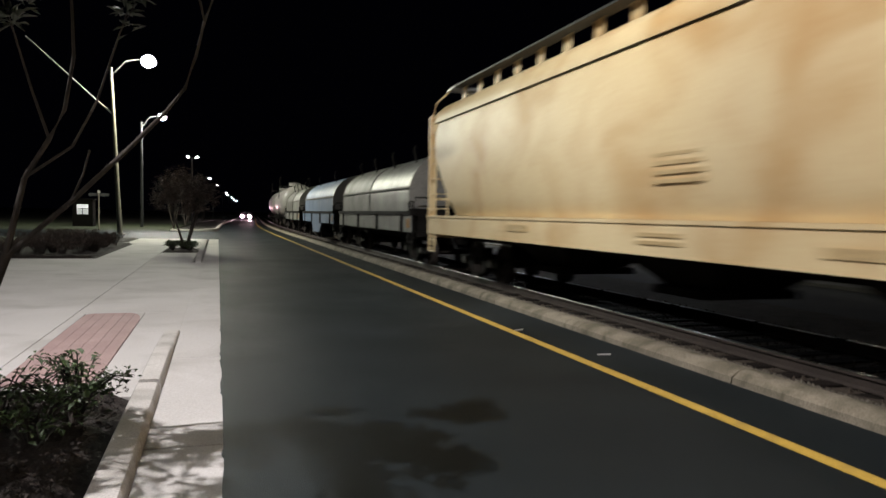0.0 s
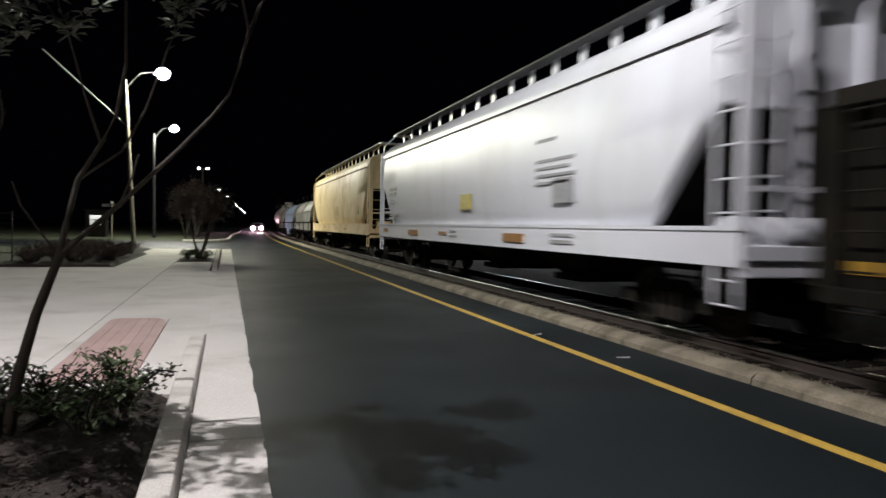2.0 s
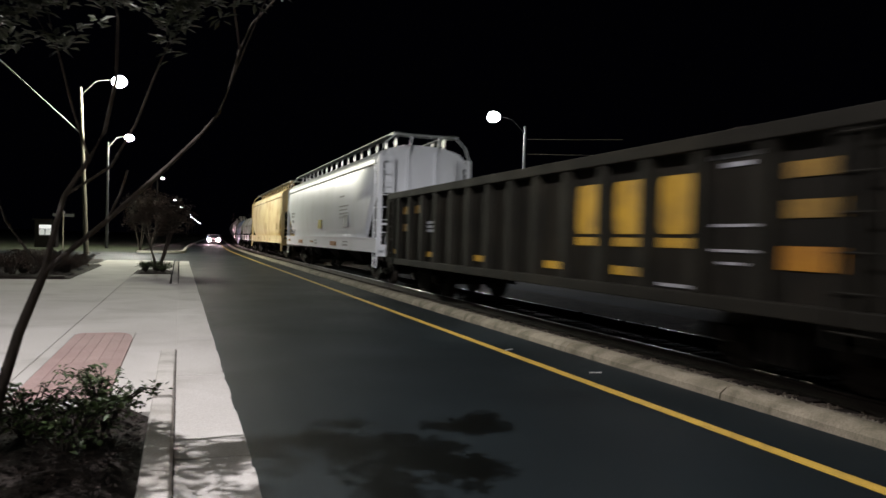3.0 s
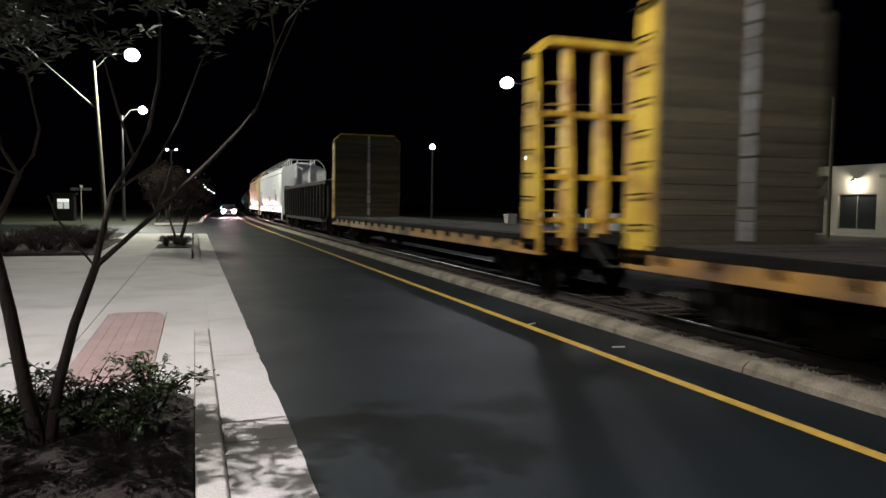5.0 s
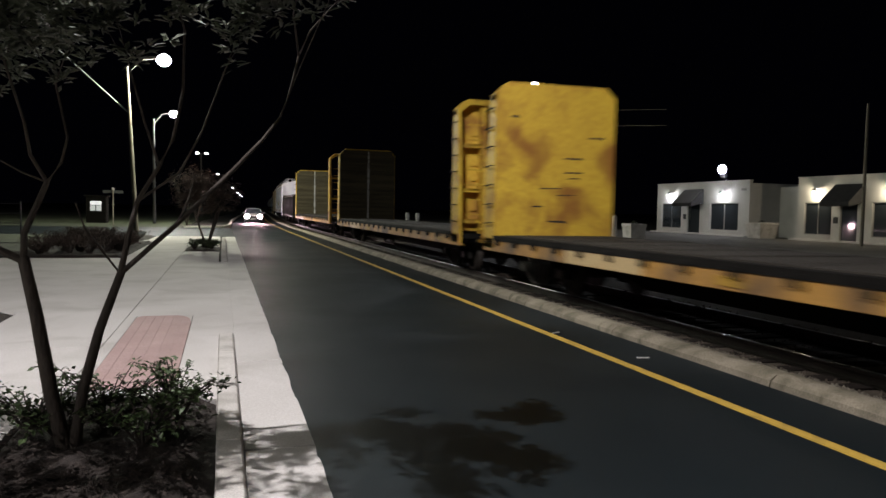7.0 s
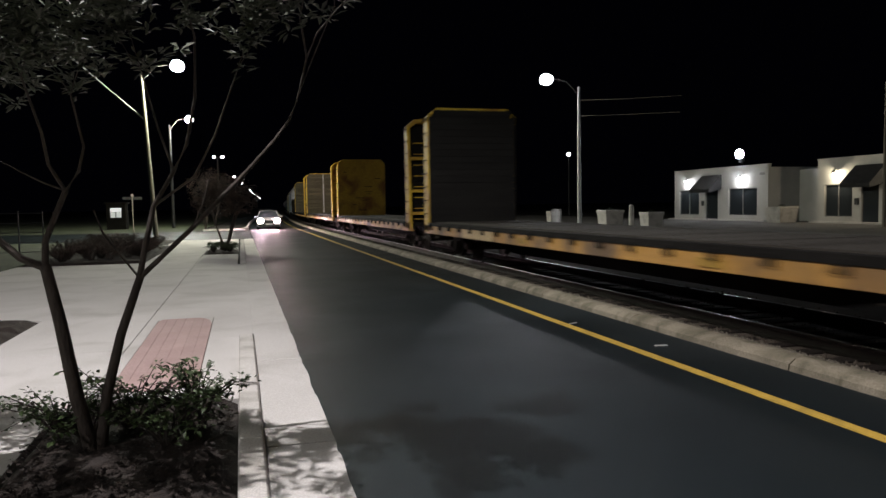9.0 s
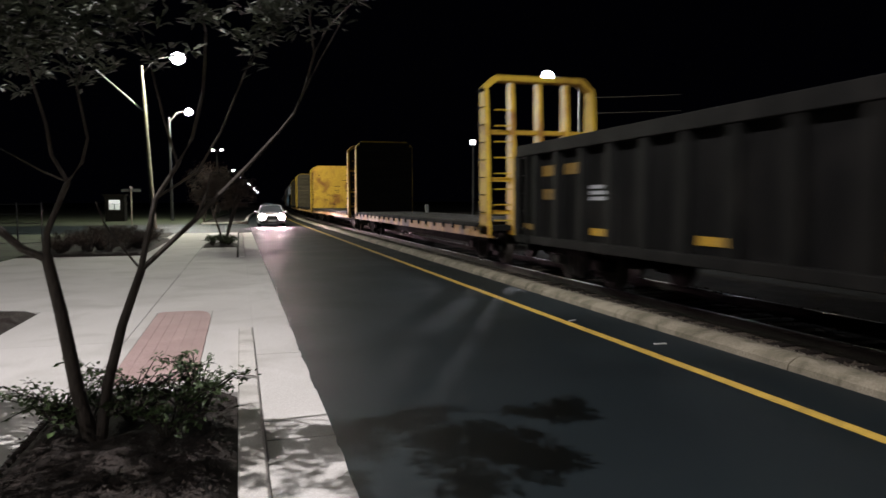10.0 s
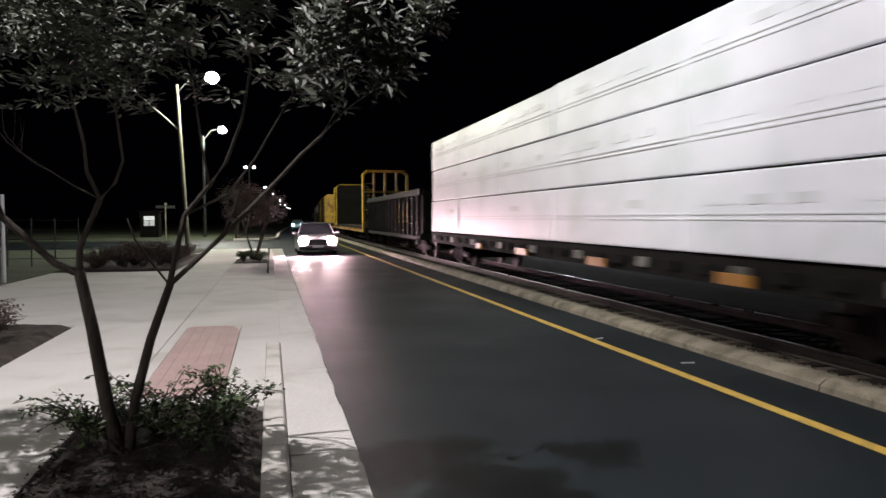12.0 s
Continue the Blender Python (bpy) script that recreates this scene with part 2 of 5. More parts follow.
M_CAR_PAINT = mat("pale_car_paint", (0.46, 0.46, 0.47), (0.40, 0.40, 0.41), 0.3, 0.2, scale=2, fine=80, bump=0.0, mix=0.1, coat=0.6)
M_RUBBER = mat("rubber", (0.02, 0.02, 0.02), (0.012, 0.012, 0.012), 0.85, scale=4, fine=60, bump=0.2)
M_CHROME = mat("chrome", (0.6, 0.6, 0.6), (0.5, 0.5, 0.5), 0.2, 1.0, bump=0.0, mix=0.1)
M_GLASS = glass("dark_glass")
G_LAMP = glow("lamp_glow", (0.95, 0.96, 1.0), 60)
G_LAMP_FAR = glow("lamp_glow_far", (1.0, 0.97, 0.92), 25)
G_HEAD = glow("headlight_glow", (1.0, 0.66, 0.74), 850)
G_WINDOW_DIM = glow("dim_window", (0.9, 0.93, 1.0), 0.22)
G_WINDOW = glow("lit_window", (0.95, 0.97, 1.0), 0.7)
G_SCONCE_W = glow("sconce_glow_warm", WARM, 12)
G_SCONCE_C = glow("sconce_glow_cool", COOL, 12)
G_FLOOD = glow("flood_glow", (0.85, 0.88, 1.0), 120)
G_RED = glow("tail_glow", (1.0, 0.05, 0.04), 8)
G_BLUE = glow("blue_glow", (0.25, 0.75, 1.0), 25)


# ---- mesh helpers ----
class G:
    """Vertices and faces of one mesh."""

    def __init__(self):
        self.v, self.f = [], []

    def box(self, x0, y0, z0, x1, y1, z1):
        x0, x1, y0, y1, z0, z1 = min(x0, x1), max(x0, x1), min(y0, y1), max(y0, y1), min(z0, z1), max(z0, z1)
        i = len(self.v)
        self.v += [(x0, y0, z0), (x1, y0, z0), (x1, y1, z0), (x0, y1, z0), (x0, y0, z1), (x1, y0, z1), (x1, y1, z1), (x0, y1, z1)]
        self.f += [tuple(i + k for k in q) for q in ((0, 3, 2, 1), (4, 5, 6, 7), (0, 1, 5, 4), (1, 2, 6, 5), (2, 3, 7, 6), (3, 0, 4, 7))]
        return self

    def rings(self, rings, cap=True, closed=True):
        i, n = len(self.v), len(rings[0])
        for r in rings:
            self.v += [tuple(p) for p in r]
        for a in range(len(rings) - 1):
            for b in range(n if closed else n - 1):
                c = (b + 1) % n
                self.f.append((i + a * n + b, i + a * n + c, i + (a + 1) * n + c, i + (a + 1) * n + b))
        if cap:
            self.f.append(tuple(i + b for b in reversed(range(n))))
            self.f.append(tuple(i + (len(rings) - 1) * n + b for b in range(n)))
        return self

    def prism(self, profile, axis, a0, a1):
        """A closed profile pushed along an axis. For y: profile in (x, z); x: (y, z); z: (x, y)."""
        place = {"x": lambda p, a: (a, p[0], p[1]), "y": lambda p, a: (p[0], a, p[1]), "z": lambda p, a: (p[0], p[1], a)}[axis]
        return self.rings([[place(p, a0) for p in profile], [place(p, a1) for p in profile]])

    def tube(self, points, radii, n=8):
        pts = [Vector(p) for p in points]
        if not hasattr(radii, "__len__"):
            radii = [radii] * len(pts)
        rings = []
        for k, p in enumerate(pts):
            d = (pts[min(k + 1, len(pts) - 1)] - pts[max(k - 1, 0)]).normalized()
            s = Vector((0, 0, 1)) if abs(d.z) < 0.9 else Vector((1, 0, 0))
            u = d.cross(s).normalized()
            w = d.cross(u)
            rings.append([p + radii[k] * (math.cos(6.28318 * j / n) * u + math.sin(6.28318 * j / n) * w) for j in range(n)])
        return self.rings(rings)

    def ball(self, c, r, n=10, squash=(1, 1, 1)):
        rings = []
        for a in range(1, n // 2 + 1):
            t = math.pi * (a - 0.5) / (n // 2)
            rings.append([(c[0] + squash[0] * r * math.sin(t) * math.cos(6.28318 * b / n), c[1] + squash[1] * r * math.sin(t) * math.sin(6.28318 * b / n), c[2] + squash[2] * r * math.cos(t)) for b in range(n)])
        return self.rings(rings)


def part(name, g, material, parent=None, label="", bevel=0.0, smooth=False):
    """Links what g holds as one mesh object, under a thing or a part."""
    me = bpy.data.meshes.new(name)
    me.from_pydata(g.v, [], g.f)
    bm = bmesh.new()
    bm.from_mesh(me)
    bmesh.ops.recalc_face_normals(bm, faces=bm.faces)
    if bevel:
        edges = [e for e in bm.edges if len(e.link_faces) == 2 and e.calc_face_angle(0) > 0.6]
        bmesh.ops.bevel(bm, geom=edges, offset=bevel, segments=2, affect="EDGES", profile=0.5, clamp_overlap=True)
    if smooth:
        for f in bm.faces:
            f.smooth = True
        for e in bm.edges:
            if len(e.link_faces) == 2 and e.calc_face_angle(0) > 0.7:
                e.smooth = False
    bm.to_mesh(me)
    bm.free()
    me.materials.append(material)
    ob = new(name, me)
    if parent:
        ob.parent = parent
    if label:
        ob["label"] = label
    return ob


def thing(name, label, category, group="", place=(0, 0, 0), kind=""):
    ob = new(name)
    ob.location = place
    ob.empty_display_size = 0.2
    return tagged(ob, label, category, group, kind)


def shared(name, mesh, parent, place, turn=(0, 0, 0), scale=(1, 1, 1)):
    """A piece on a mesh that it shares with its like."""
    ob = new(name, mesh)
    ob.parent, ob.location, ob.rotation_euler, ob.scale = parent, place, turn, scale
    return ob


def piece_mesh(name, g, material, bevel=0.0):
    ob = part(name, g, material, bevel=bevel)
    me = ob.data
    bpy.data.objects.remove(ob)
    return me


def bend(y):
    """The street and the line swing to the east far off."""
    m = min(max(0.0, y - 50.0), 50.0)
    return 4.5e-4 * m * m + 0.045 * max(0.0, y - 100.0)


def heading(y):
    """The turn of what follows the street at y, in degrees."""
    return -math.degrees(math.atan(9e-4 * min(max(0.0, y - 50.0), 50.0)))


def strip(name, x0, x1, z0, z1, y0, y1, material, label="", step=6.0):
    """A long band along the street."""
    g = G()
    n = max(1, int((y1 - y0) / step))
    g.rings([[(x0 + bend(y), y, z0), (x1 + bend(y), y, z0), (x1 + bend(y), y, z1), (x0 + bend(y), y, z1)] for y in [y0 + (y1 - y0) * k / n for k in range(n + 1)]])
    return tagged(part(name, g, material), label, "", "", "structure")


# ---- setting ----
g = G()
g.v, g.f = [(-2500, -2500, -0.12), (2500, -2500, -0.12), (2500, 2500, -0.12), (-2500, 2500, -0.12)], [(0, 1, 2, 3)]
tagged(part("ground", g, M_DIRT), "dark bare ground under the street and railway", "ground", "", "structure")

strip("road", 0.0, 4.52, -0.10, 0.0, -40, 420, M_ASPHALT, "dark grey asphalt lane, worn and patched")
g = G()
edge = []
yy = -10.0
while yy < 41.0:
    edge.append((-0.012 - 0.03 * max(0.0, noise.noise(Vector((yy * 1.7, 0.3, 0)))) - 0.05 * max(0.0, noise.noise(Vector((yy * 5.1, 7, 0)) ) - 0.25), yy))
    yy += 0.07
g.rings([[(x, y, 0.0072), (0.02, y, 0.0065), (0.22, y, 0.0012), (0.22, y, -0.02), (x + 0.004, y, -0.02)] for x, y in edge])
tagged(part("road_edge", g, M_ASPHALT), "ragged edge of the asphalt over the gutter", "", "", "structure")
strip("road_marking", 3.60, 3.72, -0.02, 0.005, -40, 420, M_YELLOW_LINE, "solid yellow edge line on asphalt")
g = G()
g.rings([[(x + bend(y), y, z) for x, z in ((4.80, -0.12), (10.4, -0.12), (10.2, -0.085), (5.95, -0.105), (5.50, -0.10), (5.3, -0.055), (5.08, 0.035), (4.80, 0.075))] for y in [-198 + 6 * k for k in range(104)]])
tagged(part("ballast", g, M_BALLAST), "dark oily track ballast sloping down from the kerb", "ballast", "", "structure")
strip("far_pavement", 14.5, 39.9, -0.11, -0.02, -60, 110, M_PALE_LOT, "pale pavement beyond the railway")
strip("side_street", -42.0, -0.01, -0.11, -0.012, 41.5, 58.0, M_ASPHALT, "dark asphalt side street")
strip("grass_far", -80.0, -3.7, -0.11, -0.03, 58.0, 220, M_GRASS, "dark grass verge")
strip("grass_near", -60.0, -7.2, -0.11, 0.03, 19.6, 41.4, M_GRASS, "dark green mown grass")
strip("pavement_behind", -14.0, -3.62, -0.11, 0.0, -40, 9.0, M_GRASS, "dark grass beside the pavement")

# footway slabs, with open joints between them
footway = thing("pavement", "pale concrete footway and driveway slabs", "pavement", kind="structure")


def slab(x0, y0, x1, y1, z=0.0):
    part("slab", G().box(x0 + 0.004, y0 + 0.004, -0.11, x1 - 0.004, y1 - 0.004, z), M_CONCRETE, footway, bevel=0.005)


for x0, x1, y0, y1 in ((-3.6, -2.13, -2.0, 2.2), (-3.6, -2.13, 2.2, 6.45), (-3.6, -2.0, 6.45, 9.2), (-3.6, -2.0, 9.2, 12.2), (-2.0, -1.86, 6.45, 11.6), (-1.07, -0.68, 6.45, 9.7), (-1.86, -1.07, 6.45, 7.0),
                       (-2.0, -0.50, 11.6, 16.6), (-2.0, -0.50, 16.6, 22.6), (-1.07, -0.50, 9.7, 11.6),
                       (-8.0, -2.0, 12.2, 18.0), (-8.0, -2.0, 18.0, 24.4), (-18.0, -8.0, 12.2, 19.6), (-3.6, -2.0, 24.4, 31.0), (-2.0, -0.75, 22.6, 27.8),
                       (-3.6, -2.0, 31.0, 36.5), (-2.0, -0.75, 31.0, 36.5), (-4.0, -0.75, 36.5, 41.4), (-7.2, -3.6, 35.2, 36.5)):
    slab(x0, y0, x1, y1)

# red tactile panel in ridged boards along the ramp
panel = thing("tactile_paving", "brick red ridged tactile panel set in the footway", "paving", kind="structure")
XL, XR, YF = -1.858, -1.072, 11.6


def far_edge(x):
    """The far edge of the panel, rounded more on the kerb side."""
    if x > XR - 0.24:
        return YF - 0.75 * (1 - math.sqrt(max(0.0, 1 - ((x - XR + 0.24) / 0.24) ** 2)))
    if x < XL + 0.10:
        return YF - 0.3 * (1 - math.sqrt(max(0.0, 1 - ((XL + 0.10 - x) / 0.10) ** 2)))
    return YF


def panel_outline(x0, x1, n):
    return [(x0, 7.0), (x1, 7.0)] + [(x1 + (x0 - x1) * k / n, far_edge(x1 + (x0 - x1) * k / n) - 0.01) for k in range(n + 1)]


for k in range(6):
    x0 = XL + 0.003 + k * 0.131
    part("tile", G().prism(panel_outline(x0, x0 + 0.127, 6), "z", -0.1, 0.006), M_BRICK, panel)
part("bedding", G().prism(panel_outline(XL, XR, 30), "z", -0.1, 0.001), M_BRICK, panel, "red bed under the ridges")
part("infill", G().box(XL, 10.6, -0.11, XR, 11.6, -0.003), M_CONCRETE, panel, "pale concrete round the panel's end")

# gutter and kerbs
gutter = thing("gutter", "pale concrete gutter beside the asphalt", "gutter", kind="structure")
y = -40.0
while y < 41.0:
    part("gutter_slab", G().box(-0.495, y + 0.006, -0.11, 0.0, y + 2.99, 0.004), M_CONCRETE, gutter, bevel=0.006)
    y += 3.0
part("joint_filler", G().box(-0.512, 9.76, -0.11, -0.488, 22.6, -0.002), M_CONCRETE, gutter)
kerb = thing("kerb", "pale concrete kerb along the planting bed", "kerb", kind="structure")


def kerb_piece(parent, y0, y1, z0, z1, x0=-0.68, x1=-0.50, material=None):
    g = G()
    g.rings([[(x0, y, -0.11), (x1, y, -0.11), (x1, y, z * 0.3), (x1 - 0.01, y, z * 0.75), (x1 - 0.022, y, z * 0.94), (x1 - 0.045, y, z), (x0 + 0.01, y, z), (x0, y, z - 0.012)] for y, z in ((y0, z0), (y1, z1))])
    part("kerbstone", g, material or M_KERB, parent, smooth=True)


y = -40.0
while y < 6.4:
    kerb_piece(kerb, y + 0.006, min(y + 1.545, 6.6), 0.10, 0.10)
    y += 1.55
kerb_piece(kerb, 6.61, 8.2, 0.10, 0.085)
kerb_piece(kerb, 8.21, 9.75, 0.085, 0.02)
island_kerb = thing("kerb", "pale concrete kerb after the driveway", "kerb", kind="structure")
kerb_piece(island_kerb, 22.62, 24.0, 0.03, 0.15)
for k in range(6):
    kerb_piece(island_kerb, 24.01 + k * 2.2, 24.0 + k * 2.2 + 2.19, 0.15, 0.15)
# kerb return past the side street
arc = thing("kerb", "pale kerb return past the side street", "kerb", kind="structure")
pts = [(-3.2 + 3.15 * math.sin(a), 57.6 + 4.0 * (1 - math.cos(a))) for a in [radians(15 * k) for k in range(7)]] + [(-0.05 + bend(y), y) for y in range(68, 300, 8)]
for (xa, ya), (xb, yb) in zip(pts, pts[1:]):
    g = G()
    g.rings([[(xa - 0.22, ya, -0.1), (xa, ya, -0.1), (xa, ya, 0.13), (xa - 0.22, ya, 0.14)], [(xb - 0.22, yb, -0.1), (xb, yb, -0.1), (xb, yb, 0.13), (xb - 0.22, yb, 0.14)]])
    part("kerbstone", g, M_KERB, arc)

track_kerb = thing("kerb", "weathered concrete kerb between road and railway", "kerb", kind="structure")
y = -40.0
while y < 240:
    ln = 3.05 if y < 60 else 12.0
    g = G()
    e = random.uniform(-0.008, 0.008)
    ym = y + ln / 2
    rows = []
    for k in range(11):
        yy = y + 0.01 + (ln - 0.02) * k / 10
        w = random.uniform(-0.013, 0.010)
        x0 = 4.50 + bend(yy) + e
        rows.append([(x0, yy, -0.1), (x0 + 0.03, yy, 0.06), (x0 + 0.09 + w, yy, 0.105 + w), (x0 + 0.17, yy, 0.125 + w), (x0 + 0.29 + w, yy, 0.12), (x0 + 0.325, yy, 0.09), (x0 + 0.33, yy, -0.1)])
    g.rings(rows)
    part("kerbstone", g, M_KERB_OLD, track_kerb, smooth=True)
    y += ln
leaf_bits = [(3.79, 9.04), (4.04, 7.24)]
for x, y in leaf_bits:
    g = G().box(-0.075, -0.012, 0.0, 0.075, 0.012, 0.012)
    ob = part("litter", g, M_LETTER_W)
    ob.location, ob.rotation_euler = (x, y, 0.005), (0, 0, 0.5 if y > 8 else -0.15)
    tagged(ob, "small pale scrap of litter on the asphalt", "litter", "litter on the street")

# planting beds
def bed(x0, y0, x1, y1, z, label, seed):
    rnd = random.Random(seed)
    g = G()
    nx, ny = max(3, int((x1 - x0) / 0.16)), max(3, int((y1 - y0) / 0.16))
    nx, ny = min(nx, 60), min(ny, 60)
    for j in range(ny + 1):
        for i in range(nx + 1):
            edge = i in (0, nx) or j in (0, ny)
            g.v.append((x0 + (x1 - x0) * i / nx, y0 + (y1 - y0) * j / ny, -0.05 if edge else z + rnd.uniform(-0.025, 0.03)))
    for j in range(ny):
        for i in range(nx):
            a = j * (nx + 1) + i
            g.f.append((a, a + 1, a + nx + 2, a + nx + 1))
    return tagged(part("planting_bed", g, M_MULCH), label, "planting bed", "planting beds", "structure")


bed(-2.12, -2.0, -0.69, 6.44, 0.07, "dark brown mulch bed behind the kerb", 1)
bed(-9.0, 9.0, -3.61, 12.2, 0.05, "dark mulch bed beside the footway", 2)
bed(-7.2, 24.5, -3.61, 35.1, 0.06, "dark mulch bed with low hedge", 3)
bed(-2.0, 27.85, -0.76, 30.95, 0.04, "small mulch square round a street tree", 4)
bed(-9.0, 36.6, -4.05, 41.4, 0.04, "dark mulch bed by the lamp posts", 5)

# loose chips of bark on the near bed
g = G()
rnd = random.Random(11)
for k in range(2600):
    x, y, a, s = rnd.uniform(-2.08, -0.72), rnd.uniform(2.2, 6.35), rnd.uniform(0, 3.14), rnd.uniform(0.012, 0.035)
    z = 0.085 + rnd.uniform(0, 0.02)
    c, d = math.cos(a) * s, math.sin(a) * s
    i = len(g.v)
    g.v += [(x - c, y - d, z), (x + d * 0.4, y - c * 0.4, z + rnd.uniform(-0.01, 0.01)), (x + c, y + d, z + rnd.uniform(0, 0.015)), (x - d * 0.4, y + c * 0.4, z)]
    g.f.append((i, i + 1, i + 2, i + 3))
tagged(part("bark_chips", g, M_MULCH), "loose brown bark chips on the planting bed", "mulch", "", "stuff")

# ---- railway ----
TX = 6.55
TRACK_X = 6.68
RZ = 0.06
railway = thing("railway_track", "railway track on wooden ties in ballast", "railway", kind="structure")
tie_mesh = piece_mesh("tie", G().box(-1.3, -0.115, -0.09, 1.3, 0.115, 0.09), M_TIE, 0.012)
for k in range(160):
    y = 1.1 + k * 0.475
    shared("tie", tie_mesh, railway, (TRACK_X + rnd.uniform(-0.04, 0.04), y, -0.18 + rnd.uniform(-0.012, 0.012)), (rnd.uniform(-0.02, 0.02), rnd.uniform(-0.012, 0.012), rnd.uniform(-0.03, 0.03)))
for s in (-1, 1):
    x = TRACK_X + s * 0.755
    g = G()
    prof = [(-0.07, 0.13), (0.07, 0.13), (0.07, 0.142), (0.012, 0.155), (0.012, 0.235), (0.034, 0.245), (0.034, 0.27), (-0.034, 0.27), (-0.034, 0.245), (-0.012, 0.235), (-0.012, 0.155), (-0.07, 0.142)]
    ys = [-198 + 6 * k for k in range(103)]
    g.rings([[(x + bend(y) + p, y, z + RZ - 0.28) for p, z in prof] for y in ys])
    part("rail", g, M_RAIL, railway, "rusty brown rail")
    g = G()
    g.rings([[(x + bend(y) + p, y, z + RZ - 0.28) for p, z in ((-0.034, 0.2705), (0.034, 0.2705), (0.030, 0.28), (-0.030, 0.28))] for y in ys])
    part("rail_head", g, M_RAILHEAD, railway, "polished steel running surface")

def bed_height(x):
    """The top of the ballast across the track."""
    for (xa, za), (xb, zb) in (((4.80, 0.075), (5.08, 0.035)), ((5.08, 0.035), (5.3, -0.055)), ((5.3, -0.055), (5.5, -0.10))):
        if x <= xb:
            return za + (zb - za) * (x - xa) / (xb - xa)
    return -0.103


def stones(name, count, x0, x1, power, material, label):
    """Loose angular stones on the ballast between x0 and x1."""
    g = G()
    for k in range(count):
        y = 2.0 + 40.0 * rnd.random() ** 1.6
        x = x0 + (x1 - x0) * rnd.random() ** power
        r = rnd.uniform(0.014, 0.036)
        z = bed_height(x) + rnd.uniform(-0.005, 0.018)
        a = rnd.uniform(0, 6.28)
        i = len(g.v)
        g.v += [(x + r * math.cos(a + q), y + r * math.sin(a + q) * rnd.uniform(0.6, 1.1), z - 0.01) for q in (0, 1.6, 3.1, 4.6)]
        g.v.append((x + rnd.uniform(-0.3, 0.3) * r, y + rnd.uniform(-0.3, 0.3) * r, z + r * rnd.uniform(0.5, 1.0)))
        g.f += [(i, i + 1, i + 4), (i + 1, i + 2, i + 4), (i + 2, i + 3, i + 4), (i + 3, i, i + 4)]
    return tagged(part(name, g, material), label, "gravel", "", "stuff")


stones("gravel", 9000, 4.79, 5.36, 1.25, M_GRAVEL, "pale dusty gravel along the kerb")
stones("ballast_stones", 7000, 5.1, 8.4, 1.0, M_STONE, "dark oily ballast stones between the ties")

# ---- train ----
SPEED = 14.6
TRAIN = []


def truck(car, y):
    """A two-axle truck under a car."""
    t = part("truck", G().box(-1.0, y - 0.18, 0.55, 1.0, y + 0.18, 0.86).box(-0.35, y - 0.3, 0.8, 0.35, y + 0.3, 1.12), M_UNDER, car, "dark cast steel truck", bevel=0.02)
    for s in (-1, 1):
        prof = [(y - 1.25, 0.62), (y - 1.22, 0.80), (y - 0.62, 0.80), (y - 0.42, 1.0), (y + 0.42, 1.0), (y + 0.62, 0.80), (y + 1.22, 0.80), (y + 1.25, 0.62), (y + 0.62, 0.62), (y + 0.35, 0.42), (y - 0.35, 0.42), (y - 0.62, 0.62)]
        part("side_frame", G().prism(prof, "x", s * 0.93, s * 1.05), M_UNDER, t, bevel=0.015)
        for k in (-0.2, 0, 0.2):
            part("spring", G().tube([(s * 1.0, y + k, 0.45), (s * 1.0, y + k, 0.82)], 0.075, 8), M_WHEEL, t)
        for k in (-0.87, 0.87):
            rings = [[(x * s, y + k + r * math.cos(6.28318 * j / 24), 0.70 + r * math.sin(6.28318 * j / 24)) for j in range(24)] for x, r in ((0.66, 0.45), (0.685, 0.45), (0.69, 0.42), (0.79, 0.415), (0.80, 0.34), (0.765, 0.30), (0.765, 0.12), (0.82, 0.10), (1.09, 0.09))]
            part("wheel", G().rings(rings), M_WHEEL, t, "worn steel wheel", smooth=True)
    for k in (-0.87, 0.87):
        part("axle", G().tube([(-0.7, y + k, 0.70), (0.7, y + k, 0.70)], 0.08, 8), M_WHEEL, t)
    t.location.x, t.location.z = TRACK_X - TX, RZ - 0.28


def coupler(car, L):
    for s in (-1, 1):
        e = s * L / 2
        part("coupler", G().box(-0.09, e - s * 0.3, 0.98, 0.09, e + s * 0.75, 1.16).box(-0.16, e + s * 0.62, 0.92, 0.16, e + s * 0.95, 1.2), M_UNDER, car, bevel=0.02)
        part("brake_hose", G().tube([(-0.35, e, 1.0), (-0.36, e + s * 0.2, 0.85), (-0.3, e + s * 0.5, 0.6), (-0.1, e + s * 0.8, 0.62)], 0.025, 6), M_RUBBER, car)


def ladder(car, x, y, z0, z1, along, material, width=0.42, step=0.38):
    """Two stiles with rungs. along: the axis on which the rungs lie."""
    g = G()
    d = (width / 2, 0) if along == "x" else (0, width / 2)
    for s in (-1, 1):
        g.box(x + s * d[0] - 0.02, y + s * d[1] - 0.02, z0, x + s * d[0] + 0.02, y + s * d[1] + 0.02, z1)
    z = z0 + 0.15
    while z < z1:
        g.tube([(x - d[0], y - d[1], z), (x + d[0], y + d[1], z)], 0.014, 6)
        z += step
    part("ladder", g, material, car)


def bars(name, car, rows, material, x=-1.5, label=""):
    """Flat marks on a car's street side: rows of y0, z0, y1, z1."""
    for y0, z0, y1, z1 in rows:
        part(name, G().box(x - 0.012, y0, z0, x + 0.02, y1, z1), material, car, label)


def start(name, label, category, far, near, group="train cars"):
    car = thing(name, label, category, group)
    TRAIN.append((car, (far + near) / 2))
    return car, far - near


